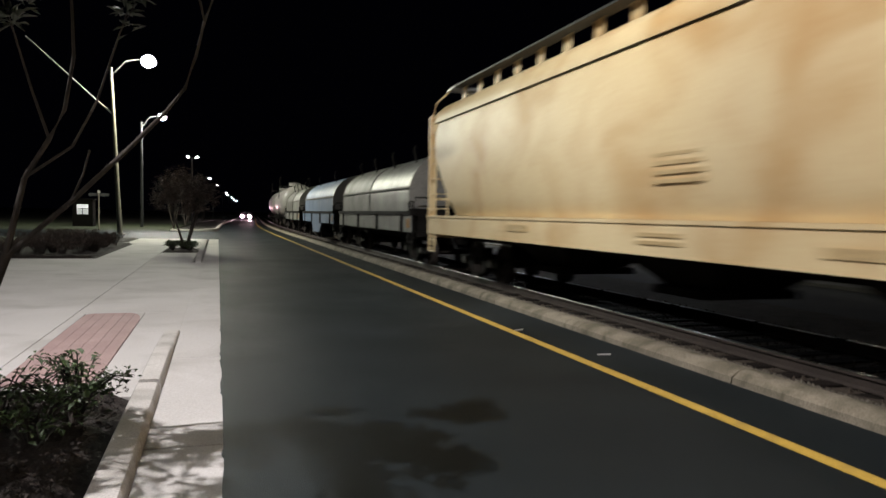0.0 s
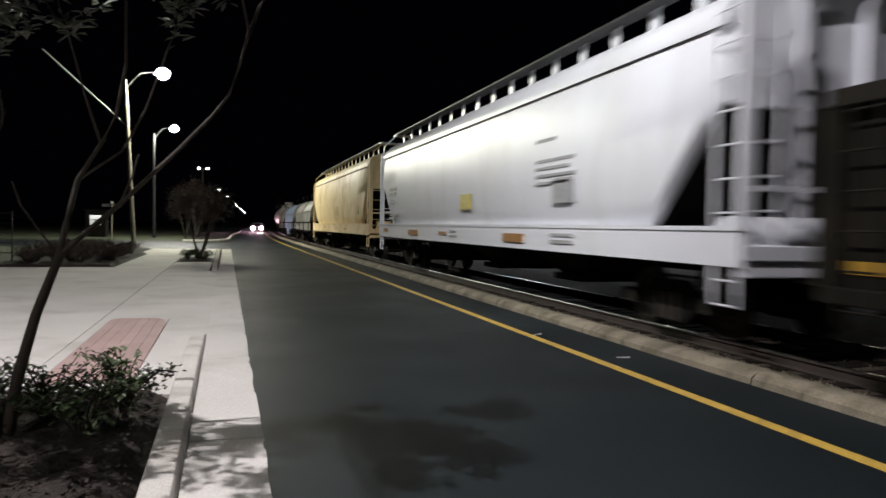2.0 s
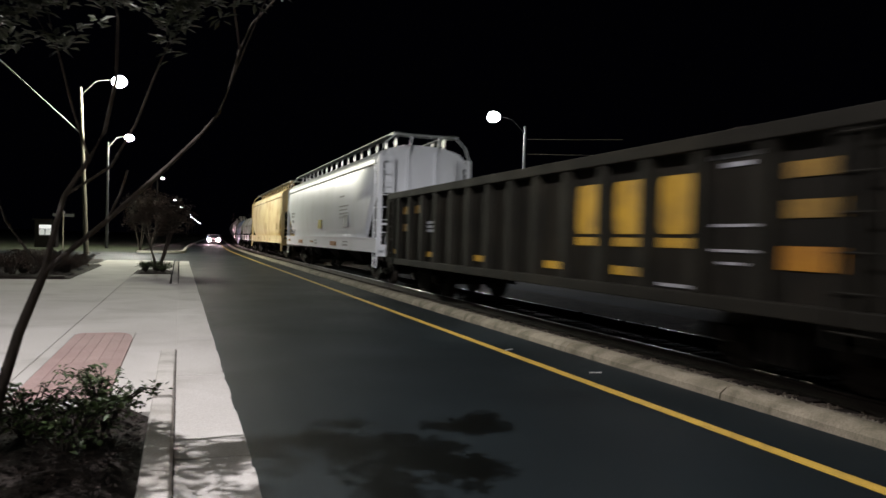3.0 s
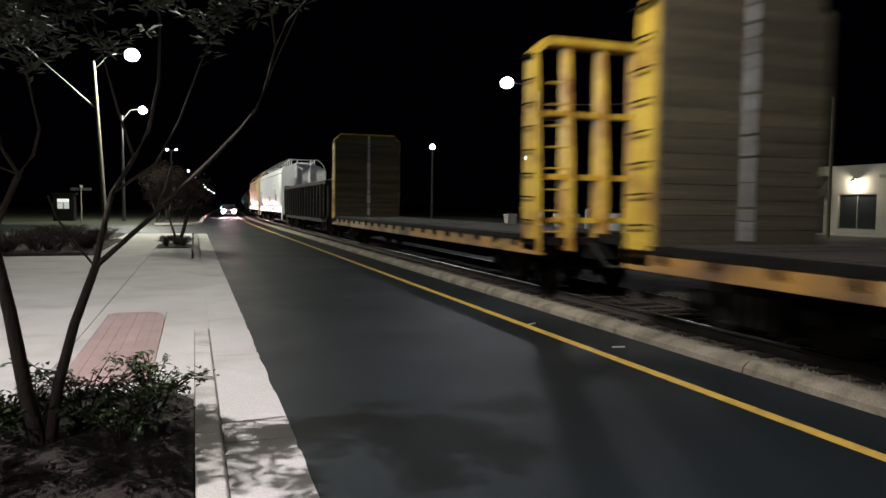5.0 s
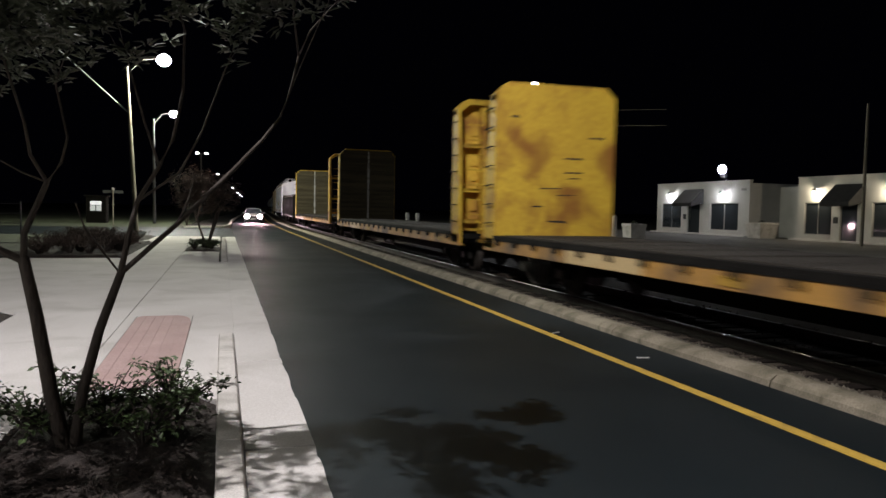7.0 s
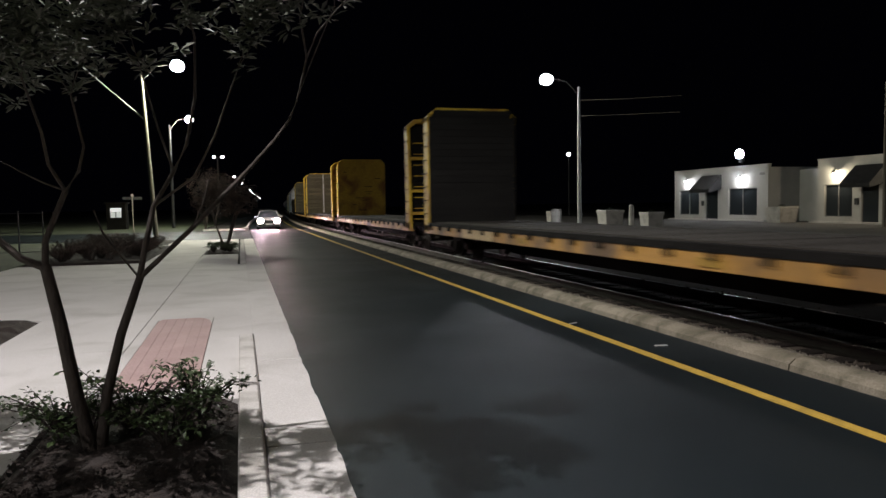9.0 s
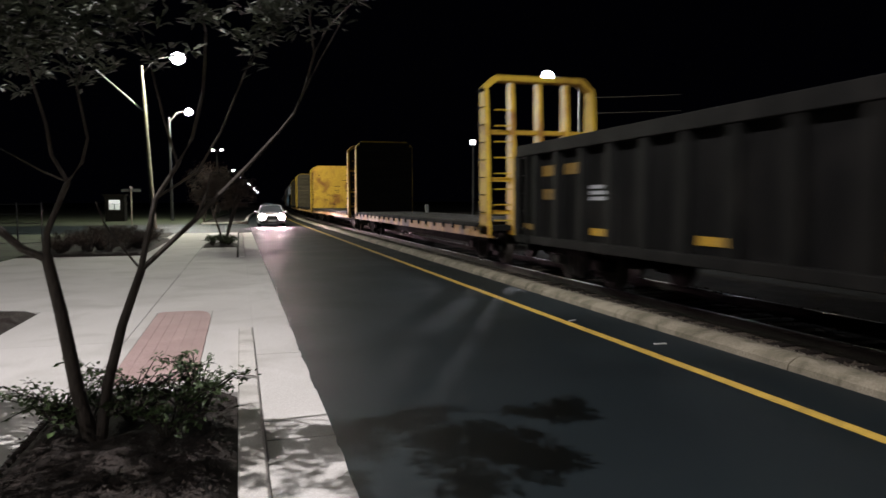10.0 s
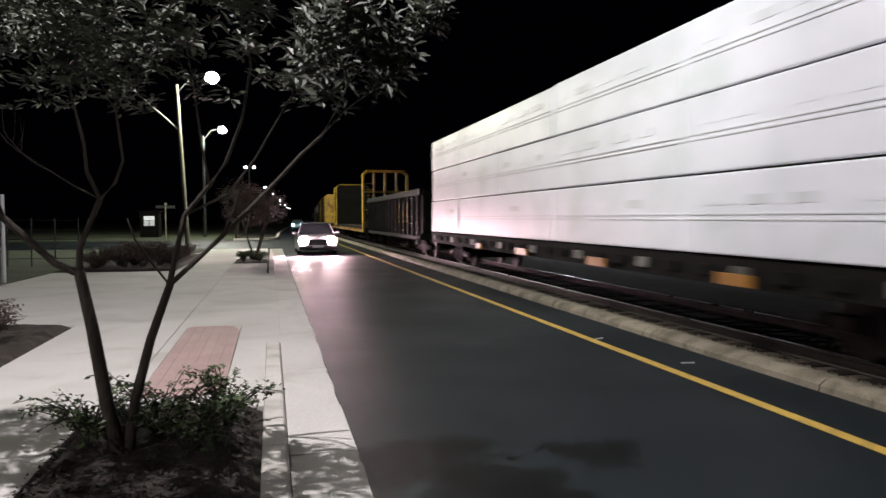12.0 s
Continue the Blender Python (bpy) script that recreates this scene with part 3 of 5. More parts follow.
def hopper(far, near, paint, label, marks):
    car, L = start("covered_hopper", label, "hopper car", far, near)
    h = L / 2
    def end(z):
        if z >= 2.95:
            return h - 0.45
        return h - 0.45 - (2.95 - z) / 1.45 * 1.45
    levels = [(1.42, 1.30), (1.6, 1.40), (1.9, 1.455), (2.3, 1.485), (2.7, 1.50), (2.95, 1.50), (3.3, 1.49), (3.6, 1.465), (3.78, 1.44)]
    rings = []
    for z, w in levels:
        e = end(z)
        ys = [-e, -e + 0.12] + [-e + 0.12 + (2 * e - 0.24) * k / 8 for k in range(1, 8)] + [e - 0.12, e]
        right = [(w - (0.1 if k in (0, len(ys) - 1) else 0), y, z) for k, y in enumerate(ys)]
        left = [(-x, y, z) for x, y, z in reversed(right)]
        rings.append(right + left)
    part("body", G().rings(rings), paint, car, smooth=True)
    e = h - 0.4
    roof = [(-1.47, 3.775), (1.47, 3.775), (1.48, 3.83), (1.42, 4.03), (1.2, 4.22), (0.75, 4.36), (0, 4.42), (-0.75, 4.36), (-1.2, 4.22), (-1.42, 4.03), (-1.48, 3.83)]
    part("roof", G().prism(roof, "y", -e, e), paint, car, smooth=True)
    part("roof_seam", G().box(-1.482, -e, 3.770, -1.45, e, 3.776), M_UNDER, car, "dark seam under the roof")
    for s in (-1, 1):
        part("side_sill", G().prism([(s * 1.36, 1.06), (s * 1.50, 1.06), (s * 1.50, 1.46), (s * 1.52, 1.46), (s * 1.52, 1.51), (s * 1.36, 1.51), (s * 1.36, 1.46), (s * 1.46, 1.46), (s * 1.46, 1.10), (s * 1.36, 1.10)], "y", -h, h), paint, car)
        n = int(2 * e / 1.12)
        for k in range(n + 1):
            y = -e + 0.25 + (2 * e - 0.5) * k / n
            part("walkway_bracket", G().box(s * 0.78, y - 0.11, 4.3, s * 0.80, y + 0.11, 4.70), paint, car)
        g = G().box(s * 0.72, -e - 0.35, 4.70, s * 1.02, e + 0.35, 4.74)
        part("running_board", g, M_DARK_METAL, car, "dark grated steel running board")
    part("hatch_trough", G().box(-0.35, -e + 0.6, 4.36, 0.35, e - 0.6, 4.5), paint, car, bevel=0.03)
    for k in range(4):
        y = -e + 2.4 + (2 * e - 4.8) * k / 3
        part("hatch", G().box(-0.28, y - 1.2, 4.5, 0.28, y + 1.2, 4.57), paint, car, bevel=0.02)
    for s in (-1, 1):
        y = s * h
        part("end_wall", G().box(-1.36, y - s * 0.42, 2.9, 1.36, y - s * 0.38, 4.05), paint, car)
        g = G()
        for x in (-1.42, 1.42):
            g.box(x - 0.075, y - s * 0.02, 1.1, x + 0.075, y - s * 0.10, 4.0)
            g.tube([(x, y - s * 0.07, 4.0), (x * 0.93, y - s * 0.07, 4.35), (x * 0.66, y - s * 0.05, 4.70)], 0.022, 6)
        for x in (-0.45, 0.45):
            g.box(x - 0.04, y - s * 0.28, 1.5, x + 0.04, y - s * 0.38, 4.2)
        g.box(-1.42, y - s * 0.03, 1.9, 1.42, y - s * 0.08, 1.96)
        part("end_frame", g, paint, car)
        part("end_walkway", G().box(-1.04, y - s * 0.50, 4.66, 1.04, y - s * 0.04, 4.70), M_STEEL_POLE, car, "grated steel end walkway")
        part("end_brace", G().tube([(0.45, y - s * 0.30, 4.1), (0.45, y - s * 0.06, 4.66)], 0.03, 6).tube([(-0.45, y - s * 0.30, 4.1), (-0.45, y - s * 0.06, 4.66)], 0.03, 6), paint, car)
        # shade under the end slope, painted as a near-black sheet over the body
        part("slope_shade_sheet", G().rings([[(-1.37, y - s * 0.442, 2.94), (1.37, y - s * 0.442, 2.94), (1.37, y - s * 0.456, 2.94), (-1.37, y - s * 0.456, 2.94)], [(-1.30, y - s * 1.892, 1.49), (1.30, y - s * 1.892, 1.49), (1.30, y - s * 1.906, 1.49), (-1.30, y - s * 1.906, 1.49)]]), M_UNDER, car, "sloping end sheet painted dark for its shade")
        part("end_platform", G().box(-1.45, y, 1.06, 1.45, y - s * 1.3, 1.14), paint, car)
        part("end_sill", G().box(-1.45, y, 0.95, 1.45, y - s * 0.1, 1.3), paint, car, bevel=0.01)
        ladder(car, -1.2, y - s * 0.05, 1.15, 4.05, "x", paint)
        ladder(car, 1.2, y - s * 0.05, 1.15, 4.05, "x", paint)
        ladder(car, -1.46, y - s * 0.32, 0.75, 4.0, "y", paint)
        part("brake_reservoir", G().tube([(-1.0, y - s * 0.9, 1.42), (0.6, y - s * 0.9, 1.42)], 0.22, 12), paint, car, smooth=True)
        part("stirrup", G().tube([(-1.47, y - s * 0.1, 1.06), (-1.47, y - s * 0.1, 0.62), (-1.47, y - s * 0.5, 0.62), (-1.47, y - s * 0.5, 1.06)], 0.025, 6), paint, car)
    part("brake_wheel", G().tube([(0.9 + 0.28 * math.cos(a), -h + 0.02, 2.5 + 0.28 * math.sin(a)) for a in [0.5236 * k for k in range(13)]], 0.025, 6), M_UNDER, car)
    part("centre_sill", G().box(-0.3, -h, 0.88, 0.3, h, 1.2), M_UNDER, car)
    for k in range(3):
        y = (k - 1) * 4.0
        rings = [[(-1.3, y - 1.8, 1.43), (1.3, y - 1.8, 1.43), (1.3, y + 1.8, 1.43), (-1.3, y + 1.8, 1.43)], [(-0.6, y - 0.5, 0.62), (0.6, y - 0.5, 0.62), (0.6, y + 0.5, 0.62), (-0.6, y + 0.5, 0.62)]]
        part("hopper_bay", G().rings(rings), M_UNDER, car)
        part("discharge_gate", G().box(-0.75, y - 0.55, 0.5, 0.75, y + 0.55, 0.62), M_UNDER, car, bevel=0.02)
    truck(car, -h + 2.2)
    truck(car, h - 2.2)
    coupler(car, L)
    for rows, material, x, lab in marks:
        bars("marking", car, rows, material, x, lab)
    return car


def gondola(far, near, label, paint, marked=True, up=0.0):
    car, L = start("gondola", label, "gondola car", far, near)
    h = L / 2
    for s in (-1, 1):
        part("side_wall", G().box(s * 1.30, -h + 0.15, 0.92, s * 1.34, h - 0.15, 2.66), paint, car)
        part("top_chord", G().box(s * 1.26, -h + 0.1, 2.60, s * 1.49, h - 0.1, 2.77 + up), paint, car, bevel=0.015)
        part("side_sill", G().box(s * 1.28, -h + 0.1, 0.80, s * 1.48, h - 0.1, 0.96), paint, car, bevel=0.015)
        n = 15
        for k in range(n + 1):
            y = h - 0.06 - (L - 0.7) * k / n
            w = 0.075
            part("side_post", G().prism([(s * 1.33, y - w - 0.03), (s * 1.47, y - w), (s * 1.47, y + w), (s * 1.33, y + w + 0.03)], "z", 0.95, 2.63), paint, car)
        e = s * (h - 0.15)
        part("end_wall", G().box(-1.32, e - s * 0.05, 0.92, 1.32, e, 2.7), paint, car)
        for z in (1.25, 1.75, 2.25, 2.68):
            part("end_rib", G().box(-1.36, e, z - 0.09, 1.36, e + s * 0.13, z + 0.07), paint, car, bevel=0.02)
        part("end_sill", G().box(-1.45, e, 0.8, 1.45, e + s * 0.14, 1.1), paint, car, bevel=0.02)
        ladder(car, -1.49, e - s * 0.4, 0.6, 2.6, "y", paint, step=0.36)
        ladder(car, -1.1, e + s * 0.16, 0.9, 2.6, "x", paint, step=0.36)
    if marked:
        g, n = G(), 90
        for k in range(n + 1):
            y = -h + 0.4 + (L - 0.8) * k / n
            for i in range(9):
                x = -1.28 + 0.32 * i
                rise = 0.0 if i in (0, 8) or k in (0, n) else 0.10 + 0.16 * (1 - (x / 1.3) ** 2) + 0.16 * noise.noise(Vector((x * 1.6, y * 0.9, 3.0))) + 0.07 * noise.noise(Vector((x * 5, y * 4, 1.0)))
                g.v.append((x, y, 2.62 + rise))
        for k in range(n):
            for i in range(8):
                a = k * 9 + i
                g.f.append((a, a + 1, a + 10, a + 9))
        part("load", g, M_BALLAST, car, "dark heaped scrap load")
    part("floor_plate", G().box(-1.32, -h + 0.15, 0.92, 1.32, h - 0.15, 1.0), paint, car)
    part("centre_sill", G().box(-0.3, -h, 0.75, 0.3, h, 0.95), M_UNDER, car)
    truck(car, -h + 1.9)
    truck(car, h - 1.9)
    coupler(car, L)
    # three plain yellow emblem blocks, each over a bar, in the bays between the posts
    W = -1.343
    bay = (L - 0.7) / 15

    def at(k, q):
        return h - 0.06 - bay * k - 0.13 - q * (bay - 0.26)
    for k in range(3):
        y0, y1 = at(10 + k, 0.10), at(10 + k, 0.90)
        g = G()
        g.prism([(y0 - 0.06, 1.64), (y1 + 0.06, 1.64), (y1, 1.72), (y1, 2.28), (y1 + 0.06, 2.36), (y0 - 0.06, 2.36), (y0, 2.28), (y0, 1.72)], "x", W - 0.012, W + 0.02)
        part("emblem_block", g, M_LETTER_Y, car, "plain yellow emblem block")
        bars("emblem_bar", car, [(y0, 1.47, y1, 1.59)], M_LETTER_Y, W, "yellow bar under the emblem")
    bars("reflector", car, [(at(k, 0.1), 1.08, at(k, 0.9), 1.2) for k in (0, 3, 6, 9, 11)], M_LETTER_Y, W, "yellow reflective strip")
    bars("lettering", car, [(at(k, 0.05), z, at(k, q), z + 0.2) for k, z, q in ((1, 2.16, 0.8), (2, 2.16, 0.9), (1, 1.7, 0.75))], M_LETTER_DULL, W, "faded yellow lettering bars")
    if marked:
        bars("lettering", car, [(at(14, 0.1), 2.2, at(14, 0.85), 2.36), (at(14, 0.1), 1.8, at(14, 0.95), 1.98)], M_LETTER_DULL, W, "dull yellow lettering bars")
    bars("lettering", car, [(at(3, 0.05), 1.68 + 0.1 * k, at(3, 0.85 - 0.1 * k), 1.74 + 0.1 * k) for k in range(3)], M_LETTER_D, W, "worn grey lettering bars")
    bars("lettering", car, [(at(13, 0.0), 2.48, at(13, 1.0), 2.53), (at(13, 0.25), 2.38, at(13, 0.75), 2.43), (at(13, 0.05), 1.72, at(13, 0.95), 1.75), (at(13, 0.05), 1.44, at(13, 0.95), 1.47), (at(13, 0.2), 1.3, at(13, 0.7), 1.33), (at(12, 0.1), 0.99, at(12, 0.9), 1.03)], M_LETTER_D, W, "worn grey lettering bars")
    bars("reflector", car, [(at(14, 0.05), 1.28, at(14, 0.95), 1.52)], M_ORANGE, W, "orange reflective plate")
    return car


def bulkhead(car, e, s, lining, top=4.72):
    """A bulkhead at the end e of a flat car; s: which way its outer side looks; lining: boards, sheet or open."""
    inner, outer = e - s * 0.62, e
    for x in (-1.46, 1.46):
        g = G()
        d = 0.035 if x > 0 else -0.035
        g.prism([(inner, 0.85), (outer, 0.85), (outer - s * 0.06, 2.4), (outer - s * 0.2, top - 0.5), (outer - s * 0.26, top - 0.25), (inner, top - 0.25)], "x", x, x - d * 3)
        part("side_post", g, M_YELLOW, car, bevel=0.012)
    for x in (-0.72, 0, 0.72):
        part("rib", G().prism([(inner + s * 0.06, 0.85), (outer - s * 0.05, 0.85), (outer - s * 0.12, 2.4), (outer - s * 0.3, top - 0.2), (inner + s * 0.06, top - 0.1)], "x", x - 0.05, x + 0.05), M_SHEET, car)
    for z in (1.35, 2.15, 3.3):
        part("cross_bar", G().box(-1.4, inner + s * 0.08, z, 1.4, inner + s * 0.3, z + 0.1), M_YELLOW, car)
    g = G().prism([(-1.46, top - 0.27), (-1.16, top), (1.16, top), (1.46, top - 0.27), (1.46, top - 0.42), (1.10, top - 0.14), (-1.10, top - 0.14), (-1.46, top - 0.42)], "y", inner, outer - s * 0.28)
    part("top_beam", g, M_YELLOW, car, bevel=0.01)
    # rungs on the post's street side
    z = 1.0
    while z < top - 0.3:
        part("rung", G().tube([(-1.47, inner + s * 0.08, z), (-1.53, inner + s * 0.08, z), (-1.53, inner + s * 0.45, z - 0.02), (-1.47, inner + s * 0.45, z - 0.02)], 0.016, 6), M_UNDER, car)
        z += 0.42
    for k in range(8):
        z = 1.2 + k * 0.38
        part("rung", G().tube([(-1.25, outer - s * 0.1, z), (-0.8, outer - s * 0.1, z)], 0.016, 6), M_YELLOW, car)
    if lining in ("boards", "dark"):
        # dark sheet added to stop light glimmering through the board gaps
        part("gap_blocker", G().box(-1.40, inner, 1.14, 1.40, inner + s * 0.04, top - 0.2), M_UNDER, car)
        n, z = 17, 1.14
        step = (top - 0.06 - z) / n
        for k in range(n):
            cut = 0.0 if k < n - 1 else 0.14
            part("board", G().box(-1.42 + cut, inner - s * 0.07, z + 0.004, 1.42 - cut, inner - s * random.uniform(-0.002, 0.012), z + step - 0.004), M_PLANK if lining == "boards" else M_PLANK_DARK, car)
            z += step
        if lining == "boards":
            z = 1.2
            while z < top - 0.15:
                w, q = random.uniform(0.035, 0.065), random.uniform(0.12, 0.4)
                part("batten", G().box(0.03 - w, inner - s * 0.09, z, 0.03 + w, inner - s * 0.07, min(z + q, top - 0.08)), M_LETTER_W, car, "worn pale batten over the boards")
                z += q + random.uniform(0.004, 0.05)
    elif lining == "sheet":
        part("end_sheet", G().prism([(-1.44, 1.14), (1.44, 1.14), (1.44, top - 0.24), (1.19, top - 0.01), (-1.19, top - 0.01), (-1.44, top - 0.24)], "y", inner - s * 0.05, inner), M_SHEET, car, "dented yellow steel sheet with rust")
        for k in range(9):
            x, z, w = random.uniform(-1.2, 0.8), random.uniform(1.4, top - 0.6), random.uniform(0.2, 0.6)
            part("scrape", G().prism([(x, z), (x + w, z + random.uniform(-0.03, 0.05)), (x + w * 0.9, z + 0.035), (x + 0.05, z + 0.03)], "y", inner - s * 0.052, inner - s * 0.04), M_RAIL, car, "rusty scrape across the sheet")


def flat(far, near, label, front, rear, stakes=(), top=4.72):
    car, L = start("bulkhead_flat_car", label, "flat car", far, near)
    h = L / 2
    for s in (-1, 1):
        part("side_sill", G().prism([(s * 1.30, 0.79), (s * 1.46, 0.79), (s * 1.46, 1.08), (s * 1.40, 1.08), (s * 1.40, 0.83), (s * 1.30, 0.83)], "y", -h, h), M_SILL, car, bevel=0.008)
        n = int(L / 1.0)
        for k in range(n):
            y = -h + 0.9 + (L - 1.8) * k / (n - 1)
            part("stake_pocket", G().box(s * 1.45, y - 0.085, 0.93, s * 1.50, y + 0.085, 1.09), M_UNDER, car, bevel=0.01)
        part("deck_edge", G().box(s * 1.30, -h + 0.6, 1.03, s * 1.475, h - 0.6, 1.135), M_UNDER, car)
    g_me = piece_mesh("deck_board", G().box(-1.29, -0.135, 0, 1.29, 0.135, 0.06), M_DECK)
    n = int((L - 1.4) / 0.28)
    for k in range(n):
        shared("deck_board", g_me, car, (0, -h + 0.85 + k * 0.28, 1.09 + random.uniform(0, 0.012)))
    # the deep belly prism is added to hide lit ground under the car
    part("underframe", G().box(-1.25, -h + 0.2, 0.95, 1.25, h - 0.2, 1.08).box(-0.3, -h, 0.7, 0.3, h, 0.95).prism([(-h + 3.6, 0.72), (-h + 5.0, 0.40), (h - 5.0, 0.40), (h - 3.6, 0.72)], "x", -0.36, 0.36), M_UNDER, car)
    bulkhead(car, h, 1, front, top)
    bulkhead(car, -h, -1, rear, 4.53 if rear == "sheet" else 4.72)
    truck(car, -h + 2.0)
    truck(car, h - 2.0)
    coupler(car, L)
    for y in stakes:
        part("stake", G().box(1.27, y - 0.10, 1.10, 1.40, y + 0.10, 1.52), M_LETTER_W, car, "short pale stake", bevel=0.01)
    bars("lettering", car, [(h - 4.2, 0.80, h - 6.6, 1.02)], M_LETTER_F, -1.462, "worn white stencil panel")
    bars("reflector", car, [(y - 0.25, 0.84, y + 0.25, 0.96) for y in (-h + 1.6, -h + 6, h - 8.5)], M_LETTER_Y, -1.462, "yellow reflective strip")
    return car


def centre_beam(far, near):
    car, L = start("centre_beam_car", "centre beam flat car loaded with white wrapped lumber", "lumber car", far, near)
    h = L / 2
    part("deck", G().box(-1.42, -h, 0.95, 1.42, h, 1.17).box(-0.3, -h, 0.7, 0.3, h, 0.95), M_UNDER, car)
    for s in (-1, 1):
        part("side_sill", G().box(s * 1.36, -h, 0.80, s * 1.42, h, 1.16), M_UNDER, car, bevel=0.01)
        part("end_bulkhead", G().box(-1.4, s * h, 0.9, 1.4, s * (h - 0.16), 4.4), M_UNDER, car, bevel=0.02)
        for k in range(26):
            y = -h + 0.7 + (L - 1.4) * k / 25
            part("winch", G().box(s * 1.42, y - 0.13, 0.90, s * 1.48, y + 0.13, 1.06), M_GREYHOOD if k % 3 == 1 else M_UNDER, car, bevel=0.015)
    part("centre_beam", G().box(-0.06, -h, 1.08, 0.06, h, 4.45), M_UNDER, car)
    bars("reflector", car, [(h - 9.6 - 4 * k, 0.82, h - 10.3 - 4 * k, 0.97) for k in range(3)] + [(h - 6.2, 0.82, h - 6.6, 0.97)], M_ORANGE, -1.51, "orange reflective plate")
    # bundles in three tiers on each side of the beam
    cols = [3.86, 3.88, 3.86, 4.9, 4.7]
    z0 = 1.18
    for s in (-1, 1):
        y = h - 0.22
        for ci, cl in enumerate(cols):
            z = z0
            up = 0.0 if ci < 3 else 0.03
            if y - cl < -h + 0.15:
                cl = y + h - 0.2
            for ti, th in enumerate((1.09, 1.08, 1.04 + up)):
                j = random.uniform(-0.012, 0.012)
                b = part("lumber_pack", G().box(s * 0.07, y - 0.012, z + 0.012, s * (1.47 + j), y - cl + 0.012, z + th - 0.016), M_WRAP, car, "white plastic wrapped lumber bundle", bevel=0.025)
                if s < 0:
                    x = -1.475 + (-j)
                    for dz in (0.46, 0.53):
                        part("print_line", G().box(x - 0.004 - abs(j), y - 0.1, z + dz, x + 0.02, y - cl + 0.1, z + dz + 0.018), M_WRAP_PRINT, b, "faint grey printed line")
                    q = y - 0.5
                    while q > y - cl + 0.9:
                        w = random.uniform(0.25, 0.7)
                        part("print_mark", G().box(x - 0.002 - abs(j), q, z + 0.66, x + 0.02, q - w, z + 0.66 + 0.12), M_WRAP_PRINT if random.random() < 0.3 else M_WRAP, b)
                        q -= w + random.uniform(0.3, 0.8)
                part("bearer", G().box(s * 0.1, y - 0.05, z - 0.012, s * 1.4, y - cl + 0.05, z + 0.02), M_UNDER, car) if ti else None
                z += th
            y -= cl
    truck(car, -h + 2.0)
    truck(car, h - 2.0)
    coupler(car, L)
    return car


def coil_car(far, near, hood, band, label, panels=2):
    car, L = start("coil_car", label, "coil car", far, near)
    h = L / 2
    for s in (-1, 1):
        part("side_sill", G().box(s * 1.40, -h + 0.1, 1.02, s * 1.46, h - 0.1, 1.50), band, car, bevel=0.01)
        part("sill_cap", G().box(s * 1.32, -h + 0.1, 1.50, s * 1.50, h - 0.1, 1.62), M_UNDER, car)
        for k in range(4):
            y = -h + 1.2 + (L - 2.4) * k / 3
            part("sill_stake", G().box(s * 1.45, y - 0.1, 1.0, s * 1.50, y + 0.1, 1.56), M_UNDER, car)
    part("underframe", G().box(-1.3, -h + 0.1, 0.9, 1.3, h - 0.1, 1.05).box(-0.3, -h, 0.7, 0.3, h, 0.9), M_UNDER, car)
    for k in range(panels):
        y0 = -h + 0.55 + (L - 1.1) * k / panels + 0.04
        y1 = -h + 0.55 + (L - 1.1) * (k + 1) / panels - 0.04
        prof = [(-1.38, 1.6), (1.38, 1.6), (1.38, 2.15)] + [(1.38 * math.cos(a), 2.15 + 1.2 * math.sin(a)) for a in [radians(12 * i) for i in range(1, 15)]] + [(-1.38, 2.15)]
        c = part("hood", G().prism(prof, "y", y0, y1), hood if k == 0 or panels == 1 else M_GREYHOOD, car, "rounded steel coil hood", smooth=True)
        for y in (y0 + 0.02, y1 - 0.02):
            rim = [(p[0] * 1.02, p[1] + 0.015) for p in prof]
            part("rim", G().prism(rim, "y", y - 0.04, y + 0.04), M_GREYHOOD, c)
        part("seam_rail", G().box(-1.42, y0, 2.28, -1.36, y1, 2.34), M_GREYHOOD, c)
        for q in (0.25, 0.75):
            y = y0 + (y1 - y0) * q
            for x in (-1, 1):
                part("lifting_bracket", G().tube([(x * 0.8, y, 3.1), (x * 0.9, y, 3.5), (x * 0.85, y, 3.62)], 0.035, 6), M_UNDER, c)
    for s in (-1, 1):
        part("end_plate", G().box(-1.4, s * (h - 0.45), 1.05, 1.4, s * (h - 0.4), 1.7), M_UNDER, car)
        part("end_rail", G().tube([(-1.35, s * (h - 0.1), 1.0), (-1.35, s * (h - 0.1), 2.0), (1.35, s * (h - 0.1), 2.0), (1.35, s * (h - 0.1), 1.0)], 0.025, 6), M_UNDER, car)
        ladder(car, -1.42, s * (h - 0.3), 0.6, 1.9, "y", M_UNDER)
    if panels == 1:
        part("belly_plate", G().prism([(-2.0, 1.02), (2.0, 1.02), (1.3, 0.5), (-1.3, 0.5)], "x", -1.44, -1.38), band, car)
    bars("reflector", car, [(-h + 0.3, 1.15, -h + 0.6, 1.4)], M_ORANGE, -1.462, "orange reflective plate")
    truck(car, -h + 1.8)
    truck(car, h - 1.8)
    coupler(car, L)
    return car


